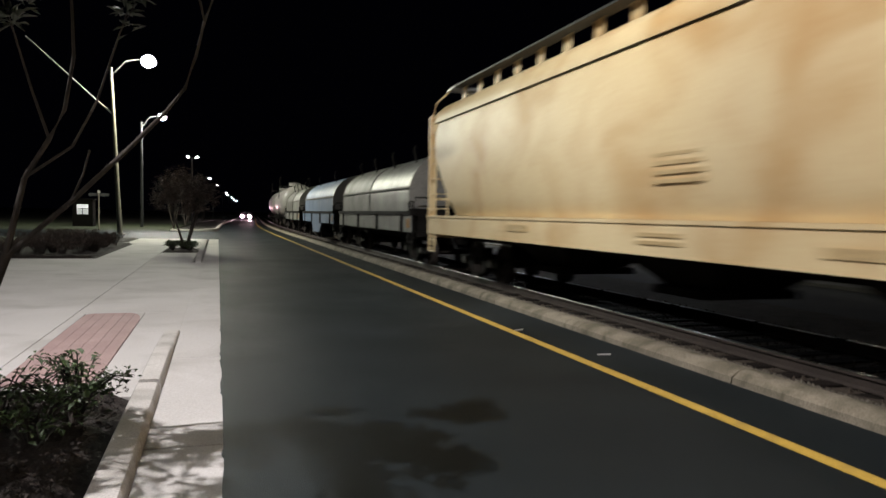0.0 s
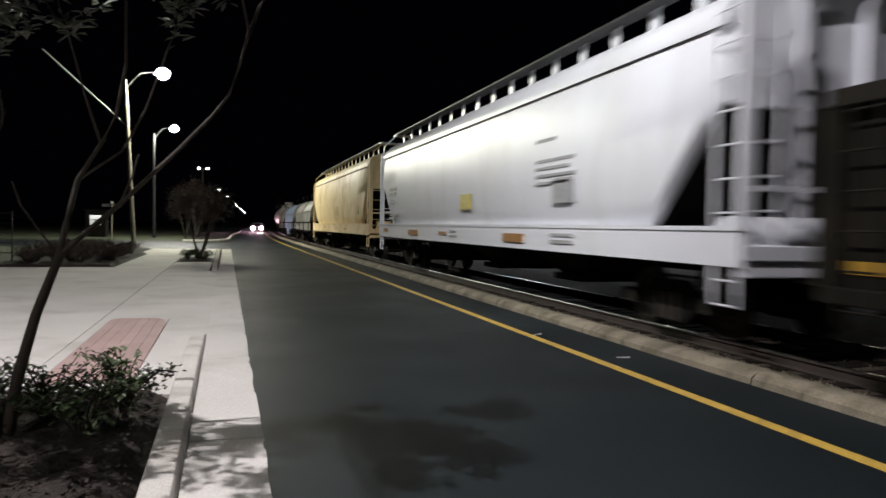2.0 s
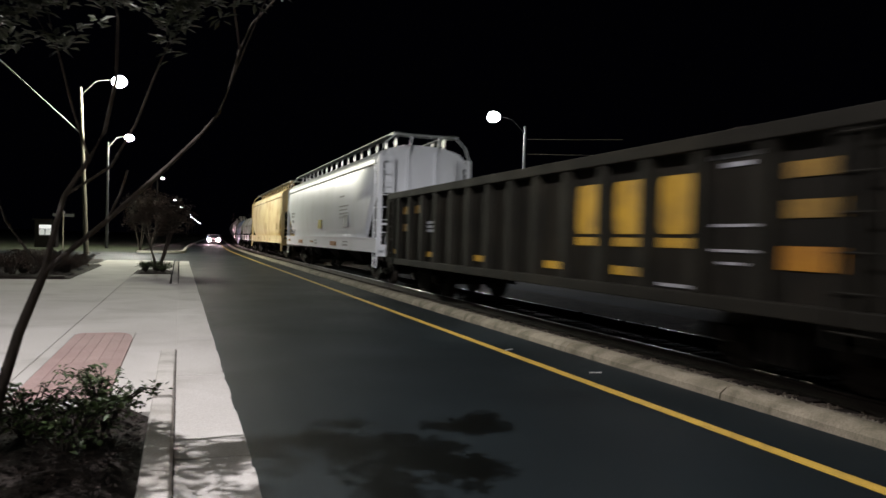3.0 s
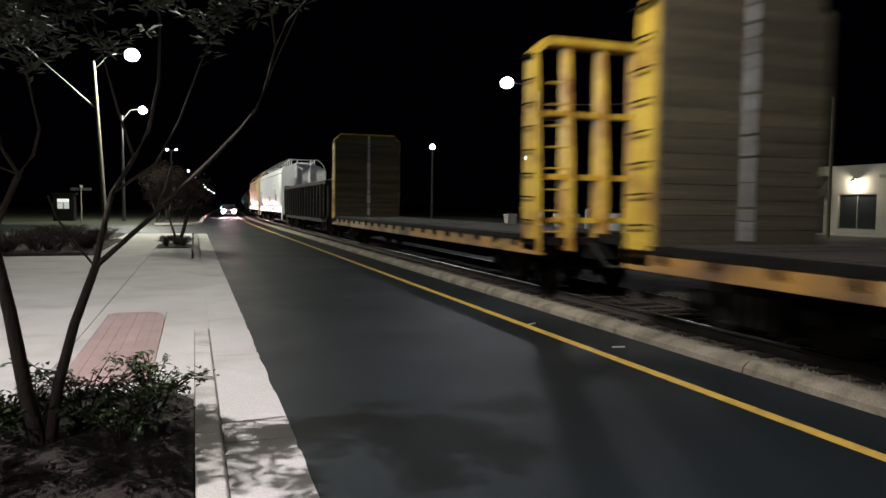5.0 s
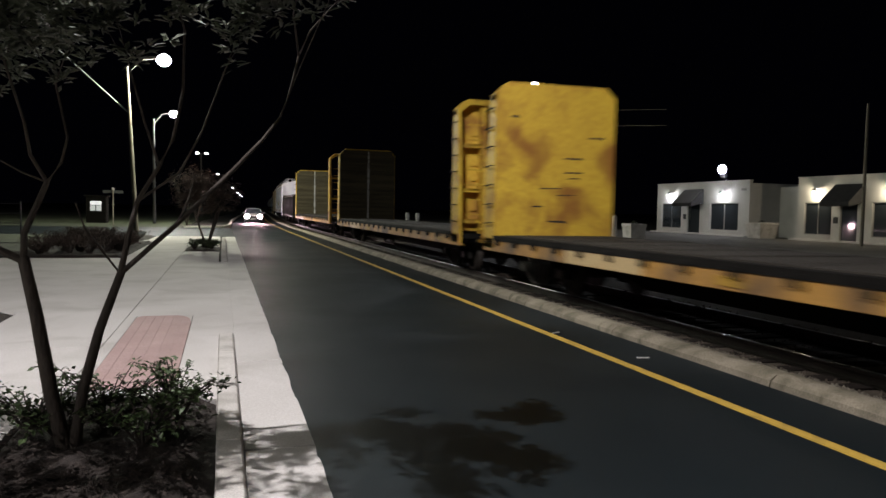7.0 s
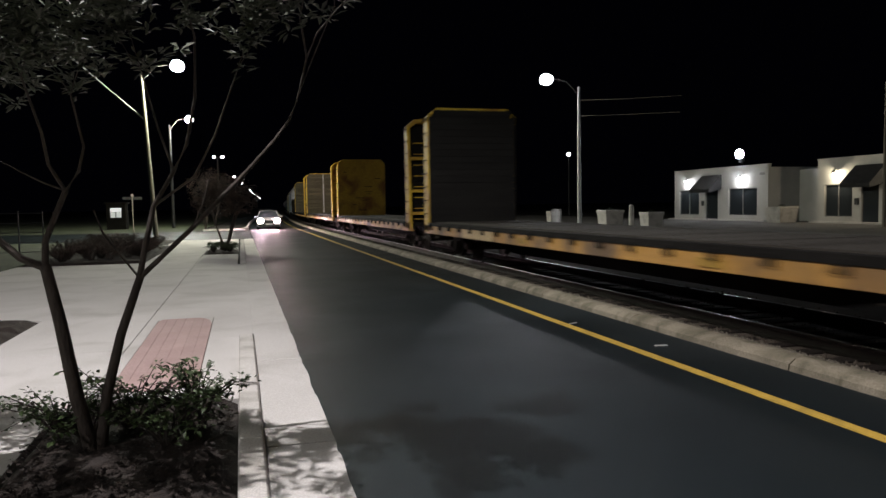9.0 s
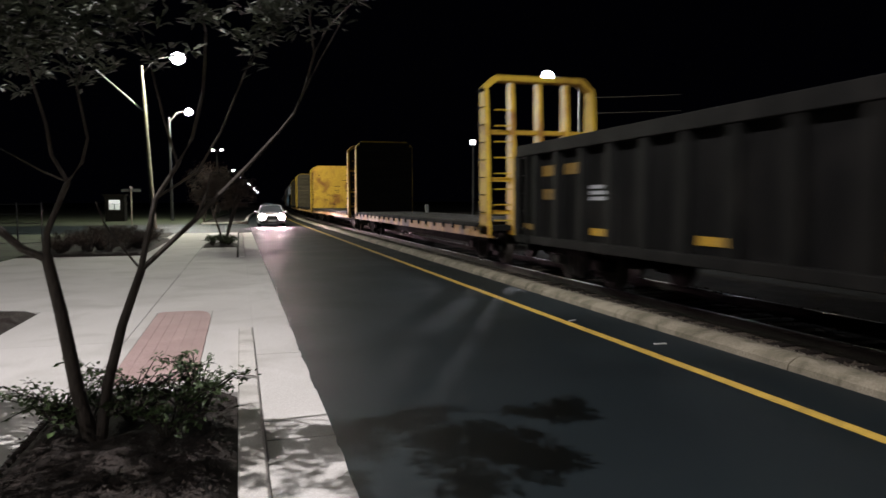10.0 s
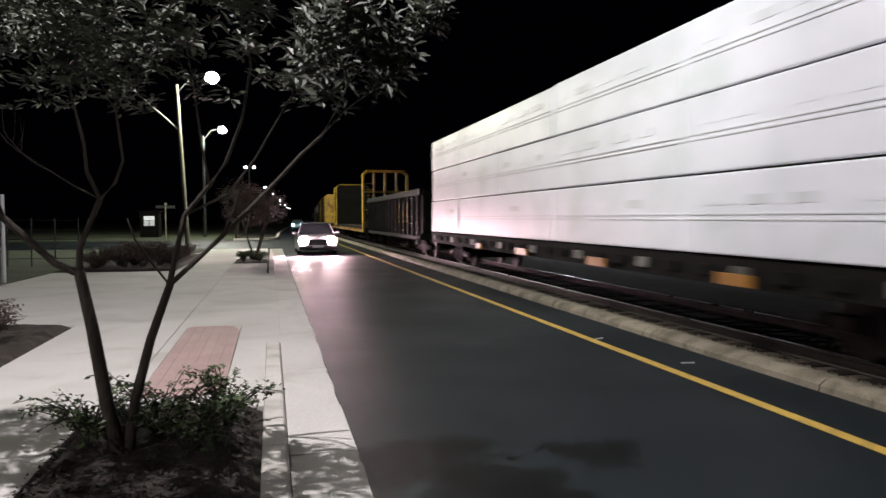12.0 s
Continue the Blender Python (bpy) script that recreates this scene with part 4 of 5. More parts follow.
def tank_car(far, near, label):
    car, L = start("tank_car", label, "tank car", far, near)
    h = L / 2 - 0.5
    rings = []
    for y, r in [(-h, 0.3), (-h + 0.1, 0.8), (-h + 0.3, 1.15), (-h + 0.6, 1.38), (-h + 0.95, 1.45), (h - 0.95, 1.45), (h - 0.6, 1.38), (h - 0.3, 1.15), (h - 0.1, 0.8), (h, 0.3)]:
        rings.append([(r * math.cos(6.28318 * k / 28), y, 2.45 + r * math.sin(6.28318 * k / 28)) for k in range(28)])
    part("tank", G().rings(rings), M_TANK, car, smooth=True)
    part("dome", G().tube([(0, 0, 3.8), (0, 0, 4.25)], 0.5, 16), M_TANK, car)
    part("dome_platform", G().box(-1.3, -0.9, 3.88, 1.3, 0.9, 3.94), M_UNDER, car)
    for x in (-1.3, 1.3):
        part("guard_rail", G().tube([(x, -0.9, 3.9), (x, -0.9, 4.7), (x, 0.9, 4.7), (x, 0.9, 3.9)], 0.025, 6), M_UNDER, car)
    ladder(car, -1.4, 0.0, 0.9, 3.9, "y", M_UNDER)
    part("underframe", G().box(-0.4, -L / 2, 0.85, 0.4, L / 2, 1.15).box(-1.4, -L / 2, 0.95, 1.4, -L / 2 + 1.2, 1.08).box(-1.4, L / 2 - 1.2, 0.95, 1.4, L / 2, 1.08), M_UNDER, car)
    for s in (-1, 1):
        part("end_rail", G().tube([(-1.35, s * (L / 2 - 0.05), 1.0), (-1.35, s * (L / 2 - 0.05), 2.0), (1.35, s * (L / 2 - 0.05), 2.0), (1.35, s * (L / 2 - 0.05), 1.0)], 0.025, 6), M_UNDER, car)
        part("saddle", G().box(-1.1, s * (h - 1.6), 1.05, 1.1, s * (h - 1.1), 1.5), M_UNDER, car)
    truck(car, -L / 2 + 1.8)
    truck(car, L / 2 - 1.8)
    coupler(car, L)
    return car


tank_car(91.5, 77.5, "pale tank car with dark streaks")
tank_car(75.6, 61.8, "pale tank car with dark streaks")
coil_car(60.2, 48.9, M_SILVER, M_SILVER, "coil car with dull silver rounded hoods")
coil_car(46.9, 34.0, M_BLUE, M_BLUE, "coil car with a blue rounded hood", 1)
coil_car(32.4, 19.7, M_SILVER, M_SILVER, "coil car with one silver and one grey hood")

def row(y, z, w, h):
    return (y, z, y - w, z + h)


hopper(18.0, -1.1, M_TAN, "tan covered hopper car with rust stains", [
    ([row(8.3, 2.72, 0.5, 0.14), row(-0.5, 1.95, 0.9, 0.05), row(-0.5, 2.06, 0.95, 0.05), row(-0.5, 2.17, 0.9, 0.05), row(-0.5, 2.28, 0.85, 0.04), row(-6.6, 1.9, 0.45, 0.4)], M_LETTER_F, -1.478, "faded brown lettering bars"),
    ([row(4.2, 1.25, 0.9, 0.12), row(-0.2, 1.2, 0.9, 0.05), row(-0.2, 1.3, 0.9, 0.05), row(-3.2, 1.2, 0.7, 0.1)], M_LETTER_F, -1.503, "faded brown sill lettering")])
hopper(-3.2, -22.6, M_WHITE, "white covered hopper car with clean glossy sides", [
    ([row(8.0, 2.6, 1.0, 0.1), row(8.0, 2.45, 0.9, 0.1), row(7.9, 2.2, 0.6, 0.12), row(8.0, 1.78, 1.1, 0.06), row(8.0, 1.68, 1.0, 0.06), row(-4.2, 2.95, 0.8, 0.06)] + [row(-4.2, 2.6 - 0.13 * k, 1.5 - 0.2 * (k % 2), 0.05) for k in range(4)] + [row(-4.9, 1.88, 0.75, 0.42)], M_LETTER_D, -1.497, "dark lettering bars"),
    ([row(0.2, 1.85, 0.75, 0.36)], M_NOTICE, -1.50, "yellow notice plate"),
    ([row(8.8, 1.25, 0.5, 0.10), row(1.9, 1.25, 0.6, 0.07), row(5.2, 1.18, 1.0, 0.16), row(-2.7, 1.18, 1.0, 0.16)], M_ORANGE, -1.525, "orange reflective plate"),
    ([row(1.0, 1.2, 0.6, 0.05), row(1.0, 1.32, 0.5, 0.04), row(-4.9, 1.2, 0.8, 0.06), row(-4.9, 1.32, 0.8, 0.05)], M_LETTER_D, -1.51, "dark sill lettering bars")])
gondola(-23.6, -39.6, "weathered dark olive steel gondola car with yellow emblem blocks", M_OLIVE_CAR)
flat(-41.1, -61.4, "yellow bulkhead flat car with board-lined ends", "boards", "open", (-8.3, -4.6))
flat(-64.2, -84.7, "yellow bulkhead flat car with board-lined front end", "boards", "sheet", (6.3, 4.4))
flat(-86.6, -106.6, "yellow bulkhead flat car with a rusty sheet end", "sheet", "boards", (), 4.53)
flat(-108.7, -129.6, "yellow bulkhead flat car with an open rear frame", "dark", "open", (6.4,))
gondola(-131.4, -147.4, "weathered sooty black steel gondola car with yellow emblem blocks", M_BLACK_CAR, False, 0.06)
centre_beam(-149.4, -171.4)

# ---- street lamps ----
def street_lamp(x, y, height, arm, label, head_z=None, lean=0.0, glowing=None, size=0.3, material=None):
    ob = thing("street_lamp", label, "street lamp", "street lamps", (x, y, -0.03))
    part("pole", G().tube([(0, 0, 0), (-lean * 0.5, 0, height * 0.5), (-lean, 0, height)], [0.15, 0.12, 0.085], 12), material or M_WOOD_POLE, ob, smooth=True)
    hz = head_z if head_z else height + 0.5
    part("arm", G().tube([(-lean, 0, height - 0.5), (-lean + arm * 0.4, 0, hz - 0.05), (-lean + arm * 0.85, 0, hz + 0.1)], [0.04, 0.035, 0.03], 8), M_DARK_METAL, ob, smooth=True)
    hx = arm - lean
    part("head", G().rings([[(hx + a * 0.45 * r, b * 0.26 * r, hz + z) for a, b in ((1, 0.4), (0.6, 1), (-0.6, 1), (-1, 0.5), (-1, -0.5), (-0.6, -1), (0.6, -1), (1, -0.4))] for z, r in ((0.06, 1), (0.12, 1), (0.22, 0.6))]), M_DARK_METAL, ob, "dark cobra-head housing")
    # ball larger than a real lens; its size stands in for glare
    part("lens", G().ball((hx, 0, hz + 0.02), size, 12, (1, 1, 0.8)), glowing or G_LAMP, ob, "oversized glowing lens, cool white, as wide as its glare", smooth=True)
    return ob


street_lamp(-5.7, 48.0, 10.0, 2.1, "tall leaning wooden pole with a lit street lamp", 10.5, 0.5, None, 0.44)
street_lamp(-6.5, 70.0, 9.3, 1.7, "tall pole with a lit street lamp", 9.8, 0.05, None, 0.38, M_DARK_METAL)
street_lamp(-4.8, 3.8, 10.0, 2.0, "unseen tall wooden pole with a lit street lamp", 10.5, 0.0, None, 0.3)
# this post is made up, out of view, to carry the fill spot
street_lamp(-14.0, -6.0, 8.4, 2.0, "unseen tall wooden pole with a lit street lamp", 8.75, 0.0, None, 0.3)
street_lamp(21.0, 44.0, 9.3, -2.3, "pale concrete pole with a lit street lamp across the railway", 9.7, 0.0, None, 0.45, M_STEEL_POLE)
double = thing("street_lamp", "dark post with two small lit lamp heads", "street lamp", "street lamps", (-3.6, 110.0, -0.03))
part("pole", G().tube([(0, 0, 0), (0, 0, 9.1)], [0.14, 0.09], 10), M_DARK_METAL, double)
part("cross_arm", G().box(-0.6, -0.05, 9.0, 0.75, 0.05, 9.1), M_DARK_METAL, double)
for x in (-0.5, 0.68):
    part("lens", G().ball((x, 0, 9.15), 0.22, 10, (1, 1, 0.6)), G_LAMP_FAR, double, "glowing white lens")
for x, y, z in ((-1.6, 150, 7.9), (-0.2, 190, 7.9), (2.4, 240, 7.4), (3.2, 265, 7.2), (5.0, 300, 7.0), (6.6, 330, 6.6), (8.2, 360, 6.4)):
    far = thing("street_lamp", "distant dark post with a lit lamp", "street lamp", "distant street lamps", (x - 1.0, y, -0.03))
    part("pole", G().tube([(0, 0, 0), (0, 0, z)], [0.14, 0.09], 8), M_DARK_METAL, far)
    part("arm", G().tube([(0, 0, z - 0.2), (1.0, 0, z + 0.1)], 0.05, 6), M_DARK_METAL, far)
    part("lens", G().ball((1.0, 0, z), 0.2, 10, (1.2, 1, 0.7)), G_LAMP_FAR, far, "glowing white lens")
for x, y, z, s in ((22.1, 70, 7.6, 0.3), (42, 90, 8.3, 0.3)):
    far = thing("street_lamp", "dark post with a lit lamp beyond the railway", "street lamp", "distant street lamps", (x, y, -0.05))
    part("pole", G().tube([(0, 0, 0), (0, 0, z)], [0.12, 0.08], 8), M_DARK_METAL, far)
    part("lens", G().ball((0, 0, z), s, 10, (1, 1, 0.8)), G_LAMP_FAR, far, "glowing white lens")

w = part("overhead_wire", G().tube([(-6.0, 48.0, 7.1), (-8.2, 47.8, 9.1), (-10.6, 47.5, 11.3)], 0.05, 6), M_STEEL_POLE)
tagged(w, "pale service wire rising from the leaning pole", "wire", "overhead wires")
# overhead lines from the pole across the railway
for z in (8.4, 7.4):
    w = part("overhead_wire", G().tube([(21.0, 44.0, z), (23.5, 42, z - 0.1), (26, 40, z - 0.15)], 0.012, 6), M_WOOD_POLE)
    tagged(w, "thin pale overhead wire from the pole", "wire", "overhead wires")

# ---- shops across the railway ----
def shop(y0, y1, label, sconce, warm, flood=False):
    X = 40.0
    ob = thing("shop_building", label, "shop", "shops across the railway", (X, y0, -0.03))
    L = y1 - y0
    H = 4.55
    wins = [(L * 0.10, L * 0.38), (L * 0.70, L * 0.94)]
    dy0, dy1 = L * 0.49, L * 0.63
    top = 2.75
    wt = 0.25
    # wall pieces round the openings
    cuts = [0, wins[0][0], wins[0][1], dy0, dy1, wins[1][0], wins[1][1], L]
    for a, b in ((cuts[0], cuts[1]), (cuts[2], cuts[3]), (cuts[4], cuts[5]), (cuts[6], cuts[7])):
        part("wall_pier", G().box(0, a, 0, wt, b, top), M_STUCCO, ob, "pale stucco pier")
    for a, b in wins:
        part("window_apron", G().box(0, a, 0, wt, b, 0.45), M_STUCCO, ob)
    part("front_wall", G().box(0, 0, top, wt, L, H), M_STUCCO, ob, "pale stucco upper wall")
    part("side_wall", G().box(wt, 0, 0, 9, wt, H - 0.2), M_STUCCO, ob)
    part("side_wall", G().box(wt, L - wt, 0, 9, L, H - 0.2), M_STUCCO, ob)
    part("back_wall", G().box(9, 0, 0, 9.2, L, H - 0.2), M_STUCCO, ob)
    part("roof", G().box(wt, wt, H - 0.5, 9, L - wt, H - 0.35), M_DARK_METAL, ob)
    part("parapet_cap", G().box(-0.05, -0.04, H, wt + 0.05, L + 0.04, H + 0.07), M_STUCCO, ob)
    for a, b in wins:
        w = part("window", G().box(0.12, a, 0.45, 0.14, b, top), M_GLASS, ob, "dark shop window")
        g = G()
        for q in (a + 0.03, (a + b) / 2, b - 0.03):
            g.box(0.06, q - 0.03, 0.45, 0.16, q + 0.03, top)
        g.box(0.06, a, 0.45, 0.16, b, 0.51).box(0.06, a, top - 0.06, 0.16, b, top)
        part("frame", g, M_FRAME, w)
        part("sill", G().box(-0.08, a - 0.05, 0.38, 0.06, b + 0.05, 0.45), M_STUCCO, w)
    d = part("door", G().box(0.12, dy0 + 0.06, 0, 0.16, dy1 - 0.06, top - 0.06), M_GLASS, ob, "dark glazed door")
    part("frame", G().box(0.05, dy0, 0, 0.17, dy0 + 0.06, top).box(0.05, dy1 - 0.06, 0, 0.17, dy1, top).box(0.05, dy0, top - 0.06, 0.17, dy1, top), M_FRAME, d)
    a, b = dy0 - 0.5, dy1 + 0.5
    g = G()
    g.prism([(0.0, 4.0), (-1.3, 2.75), (-1.3, 2.45), (0.0, 2.75)], "y", a, b)
    part("awning", g, M_AWNING, ob, "dark sloping cloth awning")
    for k in range(7):
        q = a + (b - a) * (k + 0.5) / 7
        part("awning_stripe", G().prism([(-0.02, 4.005), (-1.305, 2.765), (-1.305, 2.755), (-0.02, 3.99)], "y", q - 0.03, q + 0.03), M_FRAME, ob) if flood else None
    for q in ((wins[0][0] + wins[0][1]) / 2, (wins[1][0] + wins[1][1]) / 2):
        s = part("wall_lamp", G().tube([(0, q, 3.75), (-0.3, q, 3.85), (-0.42, q, 3.7)], 0.03, 6).rings([[(-0.42 + r * math.cos(6.28318 * k / 10), q + r * math.sin(6.28318 * k / 10), z) for k in range(10)] for z, r in ((3.72, 0.05), (3.55, 0.19))], cap=False), M_DARK_METAL, ob, "dark gooseneck wall lamp")
        part("bulb", G().ball((-0.42, q, 3.58), 0.07, 8), sconce, s, "glowing bulb")
        lamp("wall_light", (X - 0.42, y0 + q, 3.40), 150, WARM if warm else COOL, 0.06)
    part("wall_box", G().box(-0.1, cuts[4] + 0.15, 1.3, 0, cuts[4] + 0.45, 1.75), M_DARK_METAL, ob, "small dark meter box")
    part("house_sign", G().box(-0.03, L * 0.03, 3.75, 0, L * 0.03 + 0.6, 3.95), M_FRAME, ob, "plain grey sign bar")
    part("plinth", G().box(-0.6, -0.2, 0, 0, L + 0.2, 0.12), M_CONCRETE, ob, "pale concrete step along the shop")
    if flood:
        f = part("floodlight", G().box(-0.15, 3.0, 4.9, 0.1, 3.5, 5.3), M_DARK_METAL, ob, "roof floodlight")
        part("flood_stem", G().tube([(0.1, 3.25, 4.5), (0.05, 3.25, 5.0)], 0.05, 6), M_DARK_METAL, f)
        # swollen well past the housing, so the shape carries the glare
        part("flood_lens", G().ball((-0.2, 3.25, 5.6), 0.46, 12, (0.5, 1, 0.8)), G_FLOOD, f, "oversized white floodlight lens, as wide as its glare")
    return ob


shop(49.1, 62.1, "low white stucco shop with cool wall lamps and a dark awning", G_SCONCE_C, False, True)
shop(33.5, 43.9, "low white stucco shop with warm wall lamps and a dark awning", G_SCONCE_W, True)
link = thing("shop_building", "dark set-back building between the shops", "shop", "shops across the railway", (43.0, 43.9, -0.03))
part("wall", G().box(0, 0.02, 0, 0.25, 5.18, 4.1), M_STUCCO, link, "shaded pale wall")
part("roof", G().box(0.25, 0.02, 3.8, 6, 5.18, 3.95), M_DARK_METAL, link)
post = thing("utility_pole", "thin dark pole in front of the shops", "pole", "", (36.0, 34.4, -0.03))
part("pole", G().tube([(0, 0, 0), (0, 0, 8.5)], [0.11, 0.08], 10), M_WOOD_POLE, post)

def planter(x, y, w, h, label):
    ob = thing("planter", label, "planter", "planters across the railway", (x, y, -0.02))
    part("pot", G().rings([[(sx * w * k / 2, sy * w * k / 2, z) for sx, sy in ((-1, -1), (1, -1), (1, 1), (-1, 1))] for z, k in ((0, 0.84), (h * 0.86, 0.97), (h * 0.86, 1.03), (h, 1.03), (h, 0.86), (h * 0.9, 0.85))]), M_KERB, ob, "pale cast concrete pot", bevel=0.015)
    part("soil", G().box(-w * 0.40, -w * 0.40, h * 0.8, w * 0.40, w * 0.40, h * 0.93), M_MULCH, ob)
    r = random.Random(int(y * 10))
    pts = []
    for k in range(420):
        u = r.random()
        a, q = r.uniform(0, 6.28318), w * (0.34 * (1 - u) + 0.04) * math.sqrt(r.random())
        pts.append((q * math.cos(a), q * math.sin(a), h * 0.9 + u * 0.28))
    plain_part("plant", leaf_mesh(pts, 0.07, r), M_LEAF, ob, "small evergreen plant")
    return ob


# ---- small things on the street's west side ----
booth = thing("lit_kiosk", "small dark kiosk with a lit white window", "kiosk", "", (-11.3, 70, -0.03))
part("wall", G().box(-0.8, 0, 0, 0.8, 1.6, 2.3), M_UNDER, booth, bevel=0.02)
part("roof", G().box(-0.95, -0.15, 2.3, 0.95, 1.75, 2.42), M_UNDER, booth)
w = part("window", G().box(-0.45, -0.03, 1.05, 0.45, 0.0, 1.55), G_WINDOW_DIM, booth, "dimly lit lower window")
part("window", G().box(-0.45, -0.03, 1.59, 0.45, 0.0, 1.9), G_WINDOW, booth, "bright lit upper window")
part("mullion", G().box(-0.03, -0.05, 1.05, 0.03, -0.032, 1.55), M_DARK_METAL, w)
sign = thing("street_sign", "weathered sign post with two crossed dark blades", "sign", "", (-8.6, 60.2, -0.03))
part("post", G().tube([(0, 0, 0), (0, 0, 2.75)], 0.045, 8), M_WOOD_POLE, sign)
part("blade", G().box(-0.7, -0.02, 2.5, 0.7, 0.02, 2.72), M_DARK_METAL, sign, "dark blade, writing not readable")
part("blade", G().box(-0.02, -0.6, 2.74, 0.02, 0.6, 2.92), M_WOOD_POLE, sign)

fence = thing("fence", "pale metal rail fence on the grass", "fence", "", (-7.3, 20.6, 0.0))
for k in range(4):
    x = -k * 2.2
    part("post", G().tube([(x, 0, 0), (x, 0, 2.3)], 0.05, 8), M_STEEL_POLE, fence)
for z in (0.9, 2.0):
    part("rail", G().tube([(0, 0, z), (-6.6, 0, z)], 0.035, 8), M_STEEL_POLE, fence)
lattice = thing("wire_screen", "dark open wire screen on posts behind the fence", "fence", "", (-9.4, 27.5, 0.0))
for k in range(4):
    part("post", G().tube([(k * 0.75, 0, 0), (k * 0.75, 0, 1.7)], 0.025, 6), M_DARK_METAL, lattice)
for k in range(5):
    part("wire", G().tube([(0, 0, 0.3 + k * 0.33), (2.25, 0, 0.3 + k * 0.33)], 0.012, 5), M_DARK_METAL, lattice)


# ---- plants ----
def leaf_mesh(points, size, rnd, width=0.38, droop=0.5):
    """Small folded leaves round the points given."""
    g = G()
    for p in points:
        a = rnd.uniform(0, 6.28318)
        s = size * rnd.uniform(0.6, 1.25)
        e = rnd.uniform(-droop, droop * 0.8)
        d = Vector((math.cos(a) * math.cos(e), math.sin(a) * math.cos(e), math.sin(e)))
        w = Vector((-math.sin(a), math.cos(a), rnd.uniform(-0.6, 0.6))).normalized() * s * width
        i = len(g.v)
        p = Vector(p)
        n = d.cross(w).normalized() * s * 0.12
        g.v += [tuple(p), tuple(p + d * s * 0.5 + w * 0.6 + n), tuple(p + d * s), tuple(p + d * s * 0.5 - w * 0.6 + n)]
        g.f += [(i, i + 1, i + 2), (i, i + 2, i + 3)]
    return g


def plain_part(name, g, material, parent, label=""):
    me = bpy.data.meshes.new(name)
    me.from_pydata(g.v, [], g.f)
    me.materials.append(material)
    ob = new(name, me)
    ob.parent = parent
    if label:
        ob["label"] = label
    return ob


def grow(g, tips, p, d, r, length, depth, rnd, spread=0.55, lift=0.12):
    """A bent limb with side limbs; its fine ends are gathered in tips."""
    pts, rad = [Vector(p)], [r]
    n = 4
    for k in range(n):
        d = (d + Vector((rnd.uniform(-1, 1), rnd.uniform(-1, 1), rnd.uniform(-0.5, 0.8))) * 0.16 + Vector((0, 0, lift * 0.3))).normalized()
        pts.append(pts[-1] + d * length / n)
        rad.append(r * (1 - 0.42 * (k + 1) / n))
        if depth <= 1:
            tips.append(pts[-1].copy())
    g.tube(pts, rad, 7 if r > 0.02 else 5)
    if depth == 0:
        return
    for k in range(rnd.choice((2, 3, 3))):
        side = Vector((rnd.uniform(-1, 1), rnd.uniform(-1, 1), rnd.uniform(-0.3, 0.8))).normalized()
        grow(g, tips, pts[-1 - (k % 2)], (d + side * spread * 1.5).normalized(), rad[-1] * 0.8, length * rnd.uniform(0.6, 0.85), depth - 1, rnd, spread, lift)


tree = thing("street_tree", "young two-stemmed street tree with narrow green leaves", "tree", "street trees", (-1.62, 5.05, 0.08))
rnd = random.Random(5)
g = G()
for path, r0, r1 in (([(0, 0.1, -0.1), (-0.10, 0.12, 0.35), (-0.18, 0.13, 0.85), (-0.26, 0.15, 1.24)], 0.052, 0.036), ([(0.03, 0.1, -0.1), (0.09, 0.12, 0.35), (0.19, 0.14, 0.75), (0.33, 0.15, 1.15)], 0.040, 0.027)):
    g.tube(path, [r0 + (r1 - r0) * k / 3 for k in range(4)], 10)
# limbs that stand firm; each path begins on the stem or limb that bears it
for path, r in (([(-0.26, 0.15, 1.22), (-0.40, 0.14, 1.29), (-0.70, 0.10, 1.60), (-0.92, 0.05, 1.85), (-1.05, -0.02, 2.15)], 0.027),
                ([(-0.26, 0.15, 1.22), (-0.25, 0.14, 1.40), (-0.11, 0.12, 1.73)], 0.024),
                ([(0.32, 0.15, 1.13), (0.50, 0.15, 1.30), (0.68, 0.15, 1.47), (1.05, 0.13, 1.85), (1.24, 0.11, 2.06)], 0.019),
                ([(0.32, 0.15, 1.13), (0.36, 0.15, 1.32), (0.43, 0.14, 1.62)], 0.022),
                ([(0.32, 0.15, 1.13), (0.22, 0.15, 1.27), (0.10, 0.15, 1.45), (0.05, 0.15, 1.60)], 0.008),
                ([(0.68, 0.15, 1.47), (0.76, 0.12, 1.65), (0.80, 0.10, 1.80)], 0.008)):
    g.tube(path, [r * (1 - 0.35 * k / len(path)) for k in range(len(path))], 8)
part("trunk", g, M_BARK, tree, "grey brown bark", smooth=True)


def leaf_whorls(spots, rnd):
    """Stars of narrow leaves, one at each spot."""
    g = G()
    for p in spots:
        tilt = Vector((rnd.uniform(-0.5, 0.5), rnd.uniform(-0.5, 0.5), 0.0))
        for j in range(9):
            a, s = 0.698 * j + rnd.uniform(-0.3, 0.3), rnd.uniform(0.06, 0.115)
            d = Vector((math.cos(a), math.sin(a), rnd.uniform(-0.45, 0.55)))
            d.z += d.x * tilt.x + d.y * tilt.y
            d.normalize()
            w = Vector((-math.sin(a), math.cos(a), rnd.uniform(-0.5, 0.5))).normalized() * s * 0.17
            n = d.cross(w).normalized() * s * 0.10
            b = p + d * 0.012 + Vector((0, 0, rnd.uniform(-0.03, 0.03)))
            i = len(g.v)
            g.v += [tuple(b), tuple(b + d * s * 0.55 + w + n), tuple(b + d * s), tuple(b + d * s * 0.55 - w + n)]
            g.f += [(i, i + 1, i + 2), (i, i + 2, i + 3)]
    return g


BOUGHS = []


